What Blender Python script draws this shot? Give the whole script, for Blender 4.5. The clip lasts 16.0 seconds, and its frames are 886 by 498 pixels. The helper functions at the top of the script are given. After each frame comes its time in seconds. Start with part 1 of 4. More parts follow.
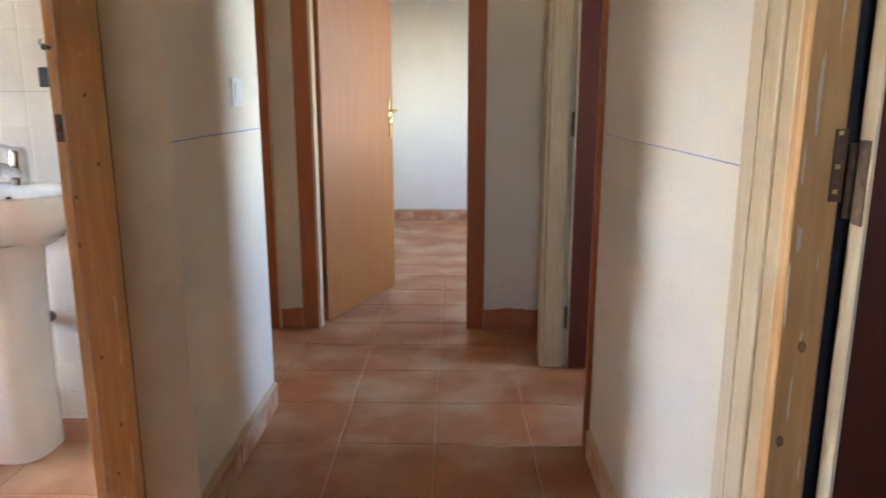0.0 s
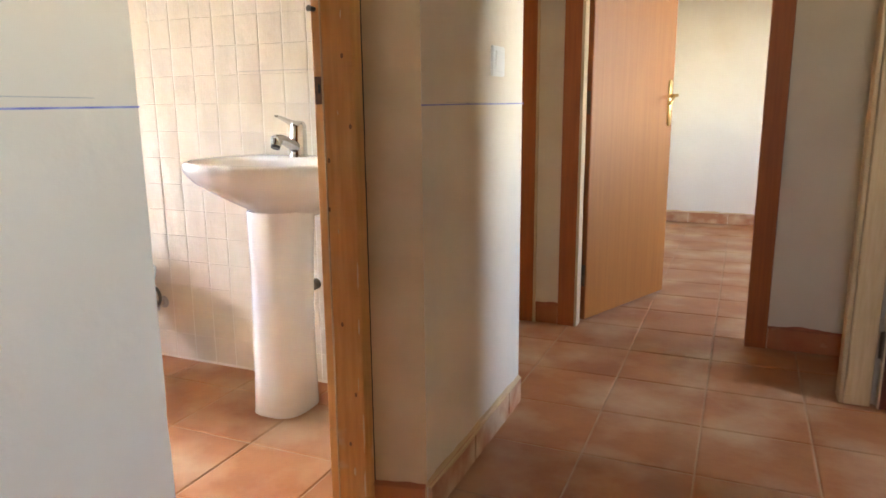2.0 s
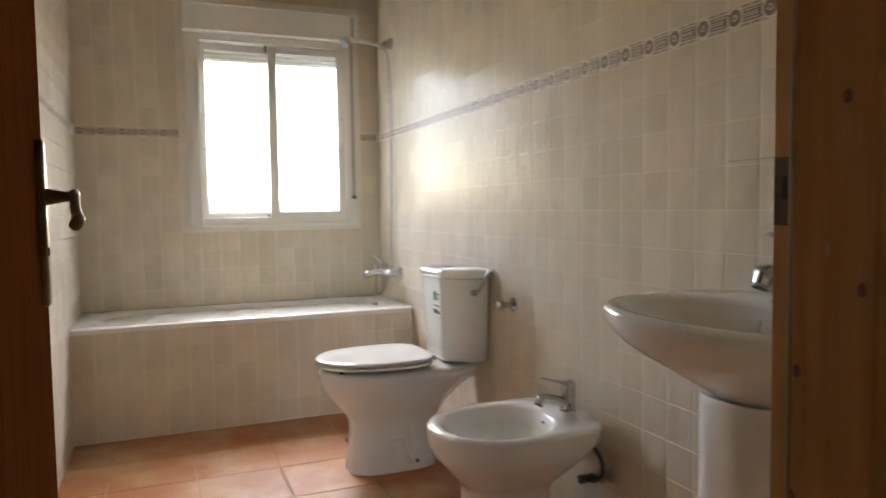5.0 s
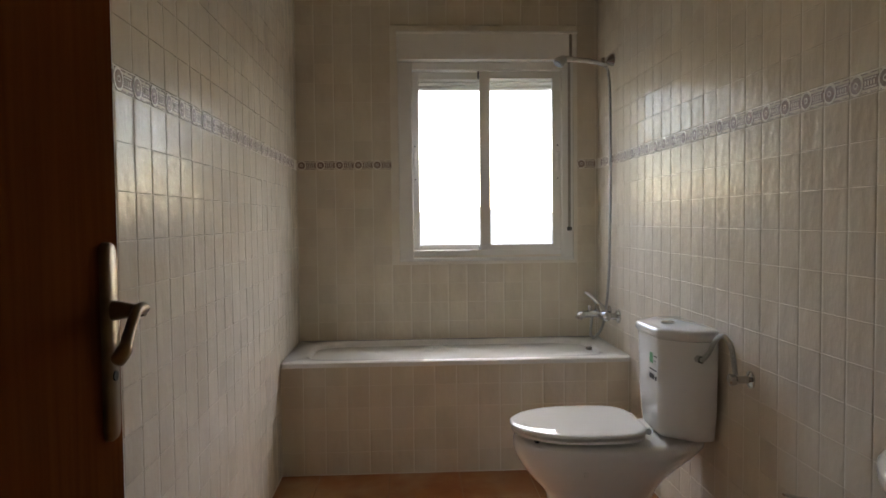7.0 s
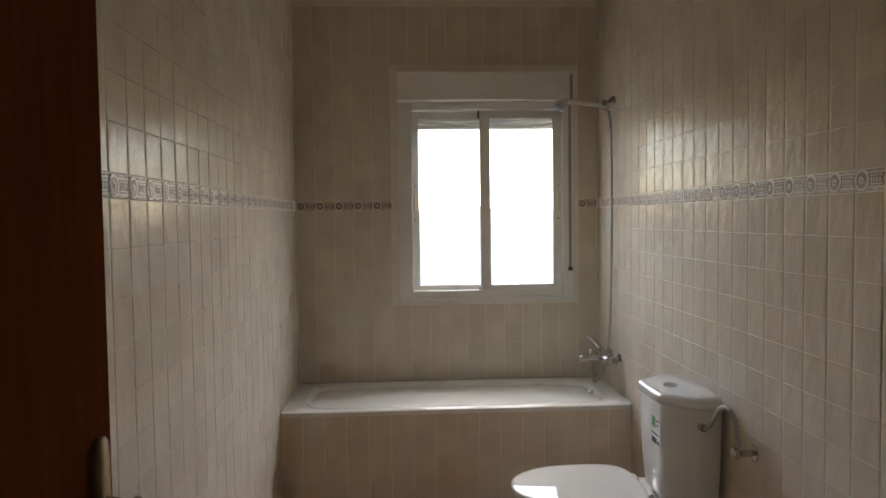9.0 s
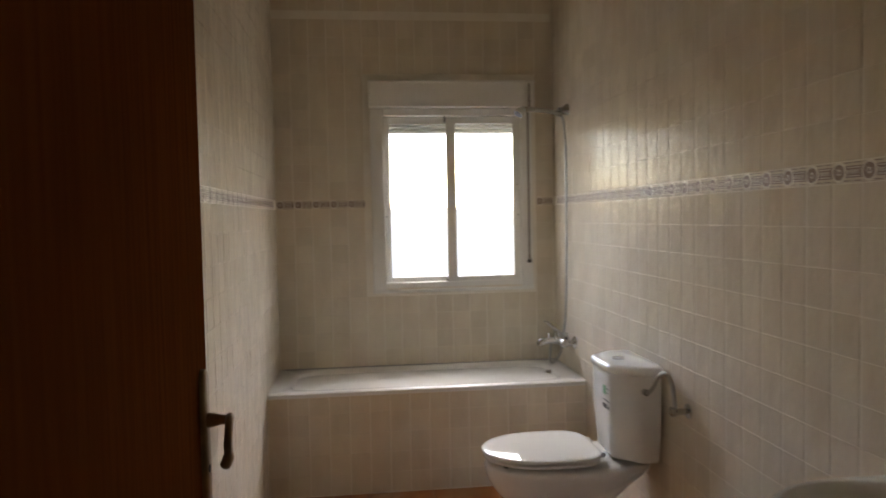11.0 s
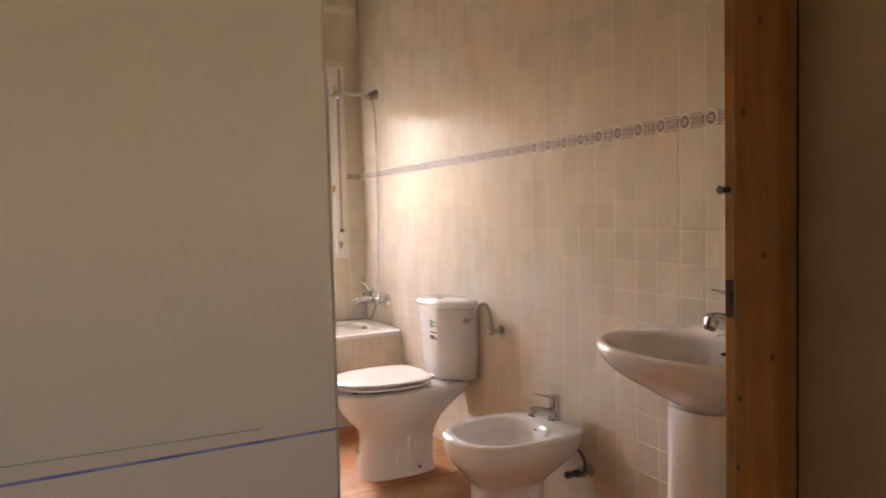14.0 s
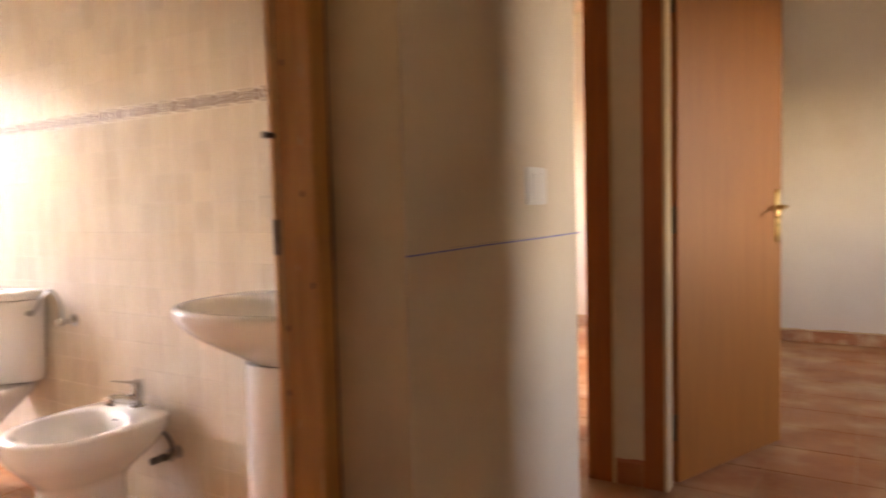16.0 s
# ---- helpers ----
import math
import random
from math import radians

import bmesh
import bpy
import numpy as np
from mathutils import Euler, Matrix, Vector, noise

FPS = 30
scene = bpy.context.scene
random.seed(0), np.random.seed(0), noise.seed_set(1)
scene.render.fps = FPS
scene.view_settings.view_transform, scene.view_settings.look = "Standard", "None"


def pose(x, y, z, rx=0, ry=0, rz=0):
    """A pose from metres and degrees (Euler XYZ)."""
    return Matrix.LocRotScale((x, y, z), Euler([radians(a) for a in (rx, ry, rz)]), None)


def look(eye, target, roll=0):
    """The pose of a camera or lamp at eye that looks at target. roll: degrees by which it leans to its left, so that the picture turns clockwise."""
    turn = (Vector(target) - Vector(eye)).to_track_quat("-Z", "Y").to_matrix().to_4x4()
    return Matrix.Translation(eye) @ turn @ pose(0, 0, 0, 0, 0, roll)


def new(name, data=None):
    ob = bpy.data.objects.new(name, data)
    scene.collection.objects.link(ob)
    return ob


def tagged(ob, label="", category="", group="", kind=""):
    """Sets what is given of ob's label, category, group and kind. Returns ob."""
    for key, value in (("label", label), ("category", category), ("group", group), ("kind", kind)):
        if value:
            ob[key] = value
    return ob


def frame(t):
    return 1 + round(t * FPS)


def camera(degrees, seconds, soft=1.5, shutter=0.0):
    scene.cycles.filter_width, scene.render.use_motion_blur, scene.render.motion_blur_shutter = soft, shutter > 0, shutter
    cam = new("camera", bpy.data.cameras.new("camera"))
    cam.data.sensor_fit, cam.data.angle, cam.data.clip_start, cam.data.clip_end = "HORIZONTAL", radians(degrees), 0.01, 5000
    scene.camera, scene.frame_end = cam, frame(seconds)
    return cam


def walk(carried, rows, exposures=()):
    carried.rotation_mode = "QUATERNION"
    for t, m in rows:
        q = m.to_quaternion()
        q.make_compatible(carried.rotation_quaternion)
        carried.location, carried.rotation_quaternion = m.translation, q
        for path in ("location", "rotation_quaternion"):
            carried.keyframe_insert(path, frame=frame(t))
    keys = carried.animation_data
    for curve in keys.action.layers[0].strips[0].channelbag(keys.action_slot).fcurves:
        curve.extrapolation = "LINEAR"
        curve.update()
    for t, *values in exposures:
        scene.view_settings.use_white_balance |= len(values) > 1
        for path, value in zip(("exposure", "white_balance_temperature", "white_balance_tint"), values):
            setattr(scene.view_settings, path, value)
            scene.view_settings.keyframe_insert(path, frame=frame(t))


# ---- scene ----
cam = camera(64.9, 16.0, soft=1.6, shutter=0.5)
PATH = [
    (0, (0.679, 1.356, 1.097), (0.648, 3.311, 0.675), -0.0),
    (0.5, (0.717, 1.341, 1.085), (0.465, 3.28, 0.66), -0.2),
    (1, (0.746, 1.372, 1.086), (0.205, 3.25, 0.663), -0.2),
    (1.5, (0.729, 1.436, 1.041), (0.02, 3.258, 0.62), -0.3),
    (2, (0.68, 1.56, 1.003), (-0.092, 3.358, 0.594), -0.5),
    (2.5, (0.641, 1.714, 0.978), (-0.226, 3.478, 0.611), -0.6),
    (3, (0.631, 1.901, 1.001), (-0.6, 3.448, 0.7), -0.5),
    (3.5, (0.554, 1.999, 1.009), (-1.043, 3.18, 0.778), -0.4),
    (4, (0.448, 2.095, 1.023), (-1.289, 3.069, 0.842), -0.6),
    (4.5, (0.348, 2.212, 1.023), (-1.426, 3.124, 0.878), -0.7),
    (5, (0.262, 2.397, 1.023), (-1.588, 3.148, 0.904), -0.8),
    (5.2, (0.239, 2.451, 1.027), (-1.664, 3.058, 0.917), -0.8),
    (7.3, (-0.034, 2.594, 1.17), (-2.03, 2.689, 1.086), -0.6),
    (7.5, (-0.043, 2.588, 1.191), (-2.039, 2.687, 1.106), -0.6),
    (8, (-0.085, 2.599, 1.286), (-2.081, 2.695, 1.2), -0.7),
    (10.5, (0.166, 2.559, 1.381), (-1.829, 2.671, 1.293), -1.1),
    (11, (0.264, 2.5, 1.347), (-1.721, 2.723, 1.258), -1.1),
    (11.5, (0.353, 2.412, 1.322), (-1.58, 2.915, 1.228), -1.2),
    (12, (0.442, 2.343, 1.287), (-1.444, 3.002, 1.189), -1.5),
    (12.5, (0.543, 2.267, 1.216), (-1.338, 2.941, 1.123), -1.5),
    (13, (0.615, 2.195, 1.2), (-1.265, 2.87, 1.108), -1.5),
    (13.5, (0.621, 2.1, 1.182), (-1.239, 2.827, 1.091), -1.5),
    (14, (0.579, 2.005, 1.177), (-1.202, 2.909, 1.078), -1.4),
    (14.5, (0.568, 1.915, 1.164), (-1.083, 3.038, 1.054), -1.8),
    (15, (0.552, 1.884, 1.133), (-0.971, 3.176, 1.024), -1.6),
    (15.5, (0.597, 1.931, 1.099), (-0.711, 3.439, 0.98), -1.5),
    (16, (0.665, 2.047, 1.083), (-0.384, 3.744, 0.953), -1.5),
]
EXPOSURES = [(0.0, 6.65, 6200, 19), (1.0, 6.7, 7200, 22), (1.5, 6.75, 7600, 23), (2.5, 6.65, 7600, 22), (3.0, 6.25, 7700, 21), (3.5, 5.95, 7900, 21), (5.0, 4.65, 8100, 20),
             (8.0, 3.57, 8100, 20), (11.0, 3.85, 8500, 22), (12.5, 4.35, 8800, 28), (14.5, 5.1, 10000, 38), (15.4, 5.5, 9900, 37), (16.0, 5.85, 10200, 39)]
walk(cam, [(t, look(eye, target, roll)) for t, eye, target, roll in PATH], EXPOSURES)

# ---- world, sun, light ----
world = bpy.data.worlds.new("world")
scene.world = world
world.use_nodes = True
wn = world.node_tree.nodes
sky = wn.new("ShaderNodeTexSky")
sky.sky_type, sky.sun_disc = "NISHITA", False
sky.sun_elevation, sky.sun_rotation = radians(48), radians(284)
sky.dust_density = 0.3
wn["Background"].inputs["Strength"].default_value = 0.15
world.node_tree.links.new(sky.outputs[0], wn["Background"].inputs["Color"])
sun = new("sun", bpy.data.lights.new("sun", "SUN"))
sun.data.energy, sun.data.angle, sun.data.color = 0.68, radians(60), (0.76, 0.89, 1.0)
sun.matrix_world = look((-34.9, 8.7, 40), (0, 0, 0))


def portal(name, x, y, z, rz, w, h):
    """Guides the sky's light through a window opening."""
    lamp = bpy.data.lights.new(name, "AREA")
    lamp.shape, lamp.size, lamp.size_y = "RECTANGLE", w, h
    lamp.cycles.is_portal = True
    ob = new(name, lamp)
    ob.matrix_world = pose(x, y, z, 90, 0, rz)
    return ob


# ---- materials ----
def mat(name, base, rough=0.5, other=None, scale=8.0, detail=5.0, mix=(0.35, 0.7), bump=0.0, bscale=60.0, metal=0.0,
        stretch=(1, 1, 1), vary=0.0, coat=0.0, rvar=0.0, spec=0.5, stain=None, sscale=2.0, smix=(0.55, 0.75), local=False):
    """A principled material with two scales of variation, relief and piece-to-piece change."""
    m = bpy.data.materials.new(name)
    m.use_nodes = True
    nt, n, L = m.node_tree, m.node_tree.nodes, m.node_tree.links
    b = n["Principled BSDF"]
    b.inputs["Roughness"].default_value, b.inputs["Metallic"].default_value = rough, metal
    b.inputs["Specular IOR Level"].default_value, b.inputs["Coat Weight"].default_value = spec, coat
    b.inputs["Coat Roughness"].default_value = 0.1
    if local:
        pos = n.new("ShaderNodeTexCoord").outputs["Object"]
    else:
        pos = n.new("ShaderNodeNewGeometry").outputs["Position"]
    mp = n.new("ShaderNodeMapping")
    mp.inputs["Scale"].default_value = stretch
    L.new(pos, mp.inputs["Vector"])

    def tex(s, d, v=None):
        t = n.new("ShaderNodeTexNoise")
        t.inputs["Scale"].default_value, t.inputs["Detail"].default_value = s, d
        L.new(v or mp.outputs[0], t.inputs["Vector"])
        return t.outputs["Fac"]

    def ramp(f, lo, hi):
        r = n.new("ShaderNodeMapRange")
        r.inputs["From Min"].default_value, r.inputs["From Max"].default_value = lo, hi
        L.new(f, r.inputs["Value"])
        return r.outputs[0]

    def blend(f, a, c, kind="MIX"):
        x = n.new("ShaderNodeMix")
        x.data_type, x.blend_type = "RGBA", kind
        for sock, v in ((x.inputs[0], f), (x.inputs[6], a), (x.inputs[7], c)):
            if isinstance(v, (int, float)):
                sock.default_value = v
            elif isinstance(v, tuple):
                sock.default_value = (*v, 1)
            else:
                L.new(v, sock)
        return x.outputs[2]

    col = base
    f = tex(scale, detail)
    if other:
        col = blend(ramp(f, *mix), col, other)
    if stain:
        col = blend(ramp(tex(sscale, 6.0, pos), *smix), col, stain)
    if vary:
        info, geo = n.new("ShaderNodeObjectInfo"), n.new("ShaderNodeNewGeometry")
        add = n.new("ShaderNodeMath")
        add.operation = "ADD"
        L.new(info.outputs["Random"], add.inputs[0])
        L.new(geo.outputs["Random Per Island"], add.inputs[1])
        fr = n.new("ShaderNodeMath")
        fr.operation = "FRACT"
        L.new(add.outputs[0], fr.inputs[0])
        hsv = n.new("ShaderNodeHueSaturation")
        mr = n.new("ShaderNodeMapRange")
        mr.inputs["To Min"].default_value, mr.inputs["To Max"].default_value = 1 - vary, 1 + vary
        L.new(fr.outputs[0], mr.inputs["Value"])
        L.new(mr.outputs[0], hsv.inputs["Value"])
        if isinstance(col, tuple):
            hsv.inputs["Color"].default_value = (*col, 1)
        else:
            L.new(col, hsv.inputs["Color"])
        col = hsv.outputs[0]
    if isinstance(col, tuple):
        b.inputs["Base Color"].default_value = (*col, 1)
    else:
        L.new(col, b.inputs["Base Color"])
    if rvar:
        r = n.new("ShaderNodeMapRange")
        r.inputs["From Min"].default_value, r.inputs["From Max"].default_value = 0.3, 0.7
        r.inputs["To Min"].default_value, r.inputs["To Max"].default_value = max(0.02, rough - rvar), rough + rvar
        L.new(tex(scale * 0.7, 4.0, pos), r.inputs["Value"])
        L.new(r.outputs[0], b.inputs["Roughness"])
    if bump:
        bp = n.new("ShaderNodeBump")
        bp.inputs["Strength"].default_value, bp.inputs["Distance"].default_value = bump, 0.01
        L.new(tex(bscale, 4.0), bp.inputs["Height"])
        L.new(bp.outputs[0], b.inputs["Normal"])
        L.new(bp.outputs[0], b.inputs["Coat Normal"])
    return m


PLASTER = mat("plaster", (0.76, 0.645, 0.49), 0.85, (0.69, 0.57, 0.415), 2.5, bump=0.16, bscale=30, stain=(0.62, 0.55, 0.44), sscale=1.3, smix=(0.56, 0.82))
CREAM = mat("cream_plaster", (0.77, 0.69, 0.56), 0.85, (0.72, 0.635, 0.50), 2.5, bump=0.16, bscale=30, stain=(0.64, 0.52, 0.35), sscale=1.3, smix=(0.58, 0.84))
REVEAL = mat("patched_plaster", (0.63, 0.435, 0.24), 0.9, (0.55, 0.365, 0.185), 5.0, bump=0.25, bscale=28)
TILE = mat("cream_tile", (0.74, 0.66, 0.54), 0.15, (0.67, 0.585, 0.465), 9.0, bump=0.4, bscale=22, stretch=(1, 1, 0.5), vary=0.04, rvar=0.06, spec=0.022)
GROUT = mat("grout", (0.85, 0.80, 0.71), 0.6, (0.76, 0.69, 0.58), 5.0, bump=0.2, bscale=180)
TRIM_BASE = mat("border_tile", (0.66, 0.58, 0.47), 0.42, (0.68, 0.6, 0.49), 12.0, spec=0.12)
TRIM_BROWN = mat("border_brown", (0.25, 0.175, 0.145), 0.45, (0.38, 0.28, 0.23), 90.0, spec=0.12)
TRIM_PALE = mat("border_pale", (0.84, 0.79, 0.70), 0.42, (0.78, 0.72, 0.62), 40.0, spec=0.12)
TERRA = mat("terracotta_tile", (0.36, 0.12, 0.036), 0.45, (0.45, 0.182, 0.064), 5.0, 8.0, bump=0.08, bscale=40, vary=0.06, rvar=0.1,
            stain=(0.55, 0.35, 0.195), sscale=3.0, smix=(0.46, 0.70))
FLOOR_GROUT = mat("floor_grout", (0.52, 0.36, 0.24), 0.9, (0.38, 0.22, 0.13), 7.0)
SKIRT = mat("skirting_tile", (0.44, 0.17, 0.07), 0.6, (0.62, 0.41, 0.24), 7.0, 8.0, mix=(0.4, 0.62), bump=0.15, bscale=50)
PINE = mat("raw_pine", (0.69, 0.365, 0.13), 0.55, (0.59, 0.285, 0.085), 14.0, 6.0, stretch=(6, 6, 0.5), bump=0.06, bscale=40,
           stain=(0.70, 0.58, 0.42), sscale=6.0, smix=(0.64, 0.74))
PINE_PALE = mat("pale_pine", (0.62, 0.46, 0.27), 0.6, (0.54, 0.37, 0.20), 16.0, 6.0, stretch=(6, 6, 0.5), bump=0.05)
KNOT = mat("pine_knot", (0.22, 0.10, 0.04), 0.6, (0.33, 0.16, 0.07), 60.0)
SAPELE = mat("sapele_veneer", (0.155, 0.047, 0.014), 0.7, (0.115, 0.033, 0.010), 9.0, 7.0, stretch=(9, 9, 0.35), spec=0.0)
SAPELE_EDGE = mat("sapele_edge", (0.25, 0.072, 0.018), 0.6, (0.20, 0.055, 0.014), 10.0, 7.0, stretch=(9, 9, 0.4), spec=0.1)
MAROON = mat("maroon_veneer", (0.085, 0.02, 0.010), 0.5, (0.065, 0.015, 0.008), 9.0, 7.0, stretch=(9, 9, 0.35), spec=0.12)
SAPELE_DARK = mat("sapele_casing", (0.39, 0.105, 0.022), 0.5, (0.31, 0.08, 0.017), 10.0, 7.0, stretch=(9, 9, 0.4), spec=0.3)
OAK = mat("light_veneer", (0.40, 0.142, 0.023), 0.5, (0.35, 0.118, 0.019), 7.0, 7.0, stretch=(9, 9, 0.35), spec=0.3)
CERAMIC = mat("white_ceramic", (0.83, 0.82, 0.79), 0.05, (0.80, 0.78, 0.73), 3.0, coat=0.3)
ENAMEL = mat("tub_enamel", (0.84, 0.835, 0.81), 0.14, (0.80, 0.79, 0.75), 4.0)
SEAT = mat("seat_plastic", (0.82, 0.81, 0.78), 0.04)
SWITCH = mat("switch_plastic", (0.78, 0.75, 0.68), 0.35)
CHROME = mat("chrome", (0.58, 0.58, 0.58), 0.07, (0.52, 0.52, 0.51), 30.0, metal=1.0)
SMEAR = mat("filler_white", (0.72, 0.54, 0.32), 0.85, (0.70, 0.60, 0.44), 30.0, bump=0.3, bscale=60)
SKIRT_RED = mat("red_skirting_tile", (0.40, 0.11, 0.035), 0.5, (0.48, 0.17, 0.06), 7.0, 8.0, bump=0.12, bscale=50, stain=(0.60, 0.38, 0.20), sscale=9.0, smix=(0.58, 0.72))
HINGE = mat("old_hinge", (0.12, 0.065, 0.035), 0.55, (0.20, 0.115, 0.06), 60.0, metal=0.3)
STEEL = mat("braided_hose", (0.50, 0.49, 0.46), 0.35, (0.34, 0.33, 0.32), 300.0, metal=0.9, bump=0.3, bscale=500)
BRASS = mat("brass", (0.72, 0.50, 0.20), 0.28, (0.55, 0.36, 0.13), 20.0, metal=1.0)
BRONZE = mat("old_bronze", (0.15, 0.095, 0.05), 0.42, (0.24, 0.155, 0.075), 25.0, metal=0.9)
ALU = mat("white_aluminium", (0.85, 0.84, 0.80), 0.35, (0.81, 0.79, 0.74), 3.0)
SLAT = mat("shutter_slat", (0.86, 0.85, 0.81), 0.45, (0.82, 0.80, 0.75), 6.0)
STRAP = mat("shutter_strap", (0.30, 0.27, 0.23), 0.8, (0.42, 0.39, 0.34), 80.0)
# Black for rubber parts; also stands in for the shade inside gaps and holes.
BLACK = mat("black_rubber_and_shade", (0.02, 0.02, 0.02), 0.6)
DARK = mat("dark_metal", (0.10, 0.10, 0.10), 0.4, (0.16, 0.15, 0.14), 60.0, metal=0.7)
BLUE = mat("blue_chalk", (0.14, 0.15, 0.45), 0.8, (0.36, 0.36, 0.55), 30.0)
SHOWER = mat("satin_metal", (0.60, 0.60, 0.58), 0.35, (0.52, 0.52, 0.50), 60.0, metal=0.8)
PENCIL = mat("pencil", (0.33, 0.30, 0.28), 0.8, (0.48, 0.43, 0.36), 60.0)
CRACK = mat("crack", (0.05, 0.035, 0.025), 0.9)
PAPER = mat("sticker_paper", (0.78, 0.78, 0.75), 0.5)
GREEN = mat("sticker_green", (0.08, 0.32, 0.14), 0.5)
INK = mat("sticker_ink", (0.03, 0.03, 0.035), 0.5)
EARTH = mat("dry_earth", (0.13, 0.123, 0.108), 0.95, (0.09, 0.086, 0.072), 0.15, 8.0, bump=0.4, bscale=3)
GLASS = bpy.data.materials.new("window_glass")
GLASS.use_nodes = True
gb = GLASS.node_tree.nodes["Principled BSDF"]
gb.inputs["Transmission Weight"].default_value, gb.inputs["Roughness"].default_value, gb.inputs["IOR"].default_value = 1.0, 0.0, 1.45
gb.inputs["Base Color"].default_value = (0.97, 0.98, 0.97, 1)


# ---- mesh helpers ----
def link(name, bm, material, parent=None, label="", smooth=None, flip=True):
    """Links a bmesh as one mesh object."""
    if flip:
        bmesh.ops.recalc_face_normals(bm, faces=bm.faces)
    me = bpy.data.meshes.new(name)
    bm.to_mesh(me)
    bm.free()
    for m in material if isinstance(material, (list, tuple)) else [material]:
        me.materials.append(m)
    if smooth is not None:
        me.polygons.foreach_set("use_smooth", [True] * len(me.polygons))
        if smooth < 180:
            me.set_sharp_from_angle(angle=radians(smooth))
    ob = new(name, me)
    if parent:
        ob.parent = parent
    return tagged(ob, label) if label else ob


part = link


def box(bm, x0, x1, y0, y1, z0, z1, bevel=0.0, m=None, mi=0, seg=1):
    r = bmesh.ops.create_cube(bm, size=1.0)
    vs = r["verts"]
    bmesh.ops.transform(bm, matrix=Matrix.Translation(((x0 + x1) / 2, (y0 + y1) / 2, (z0 + z1) / 2)) @ Matrix.Diagonal((x1 - x0, y1 - y0, z1 - z0, 1)), verts=vs)
    fs = {f for v in vs for f in v.link_faces}
    for f in fs:
        f.material_index = mi
    if bevel:
        es = list({e for v in vs for e in v.link_edges})
        q = bmesh.ops.bevel(bm, geom=es, offset=bevel, segments=seg, affect="EDGES", clamp_overlap=True)
        vs = list({v for f in q["faces"] for v in f.verts} | {v for v in vs if v.is_valid})
        for f in q["faces"]:
            f.material_index = mi
    if m is not None:
        bmesh.ops.transform(bm, matrix=m, verts=vs)
    return bm


def boxes(*rows, bevel=0.0):
    bm = bmesh.new()
    for r in rows:
        box(bm, *r, bevel=bevel)
    return bm


def tube(bm, pts, r, n=12, cap=True, mi=0, closed=False):
    """A round tube along points; r is one radius or one for each point."""
    pts = [Vector(p) for p in pts]
    rs = r if isinstance(r, (list, tuple)) else [r] * len(pts)
    rings, up = [], None
    for i, p in enumerate(pts):
        a, c = pts[max(i - 1, 0)], pts[min(i + 1, len(pts) - 1)]
        if closed:
            a, c = pts[i - 1], pts[(i + 1) % len(pts)]
        d = (c - a).normalized()
        if up is None:
            up = d.orthogonal().normalized()
        up = (up - d * up.dot(d)).normalized()
        s = d.cross(up)
        rings.append([bm.verts.new(p + rs[i] * (math.cos(t) * up + math.sin(t) * s)) for t in (2 * math.pi * k / n for k in range(n))])
    pairs = list(zip(rings, rings[1:])) + ([(rings[-1], rings[0])] if closed else [])
    for a, c in pairs:
        for k in range(n):
            f = bm.faces.new((a[k], a[(k + 1) % n], c[(k + 1) % n], c[k]))
            f.material_index = mi
    if cap and not closed:
        bm.faces.new(rings[0][::-1]).material_index = mi
        bm.faces.new(rings[-1]).material_index = mi
    return bm


def curve(pts, steps=8):
    """Catmull-Rom points through pts."""
    pts = [Vector(p) for p in pts]
    out = []
    for i in range(len(pts) - 1):
        p0, p1, p2, p3 = pts[max(i - 1, 0)], pts[i], pts[i + 1], pts[min(i + 2, len(pts) - 1)]
        for k in range(steps):
            t = k / steps
            out.append(0.5 * (2 * p1 + (p2 - p0) * t + (2 * p0 - 5 * p1 + 4 * p2 - p3) * t * t + (3 * p1 - p0 - 3 * p2 + p3) * t ** 3))
    return out + [pts[-1]]


def ring(z, rx, front, back, n=2.3, cx=0.0, count=48, tilt=0.0, nb=None):
    """A rounded outline at height z, from y=front (negative) to y=back; nb: squareness of the back half."""
    mid = front + (back - front) * 0.55
    out = []
    for k in range(count):
        a = 2 * math.pi * k / count
        c, s = math.cos(a), math.sin(a)
        e = 2 / (n if s < 0 or nb is None else nb)
        x = cx + rx * math.copysign(abs(c) ** e, c)
        y = mid + (mid - front if s < 0 else back - mid) * math.copysign(abs(s) ** e, s)
        out.append((x, y, z + tilt * (y - mid)))
    return out


def loft(bm, rings, cap0=True, cap1=True, mi=0):
    vs = [[bm.verts.new(p) for p in r] for r in rings]
    n = len(vs[0])
    for a, c in zip(vs, vs[1:]):
        for k in range(n):
            bm.faces.new((a[k], a[(k + 1) % n], c[(k + 1) % n], c[k])).material_index = mi
    if cap0:
        bm.faces.new(vs[0][::-1]).material_index = mi
    if cap1:
        bm.faces.new(vs[-1]).material_index = mi
    return bm


def smooth_rings(keys, steps=4, **kw):
    """Rings glided through key rows (z, rx, front, back, n)."""
    pts = curve([Vector((k[0], k[1], k[2])) for k in keys], steps)
    qts = curve([Vector((k[3], k[4], 0)) for k in keys], steps)
    return [ring(p[0], p[1], p[2], q[0], q[1], **kw) for p, q in zip(pts, qts)]


def thing(name, m, label, category, group="", kind=""):
    ob = new(name)
    ob.matrix_world = m
    ob.empty_display_size = 0.1
    return tagged(ob, label, category, group, kind)


def structure(name, bm, material, label="", category="wall", parent=None, smooth=None):
    ob = link(name, bm, material, parent, smooth=smooth)
    return tagged(ob, label, category, kind="structure")


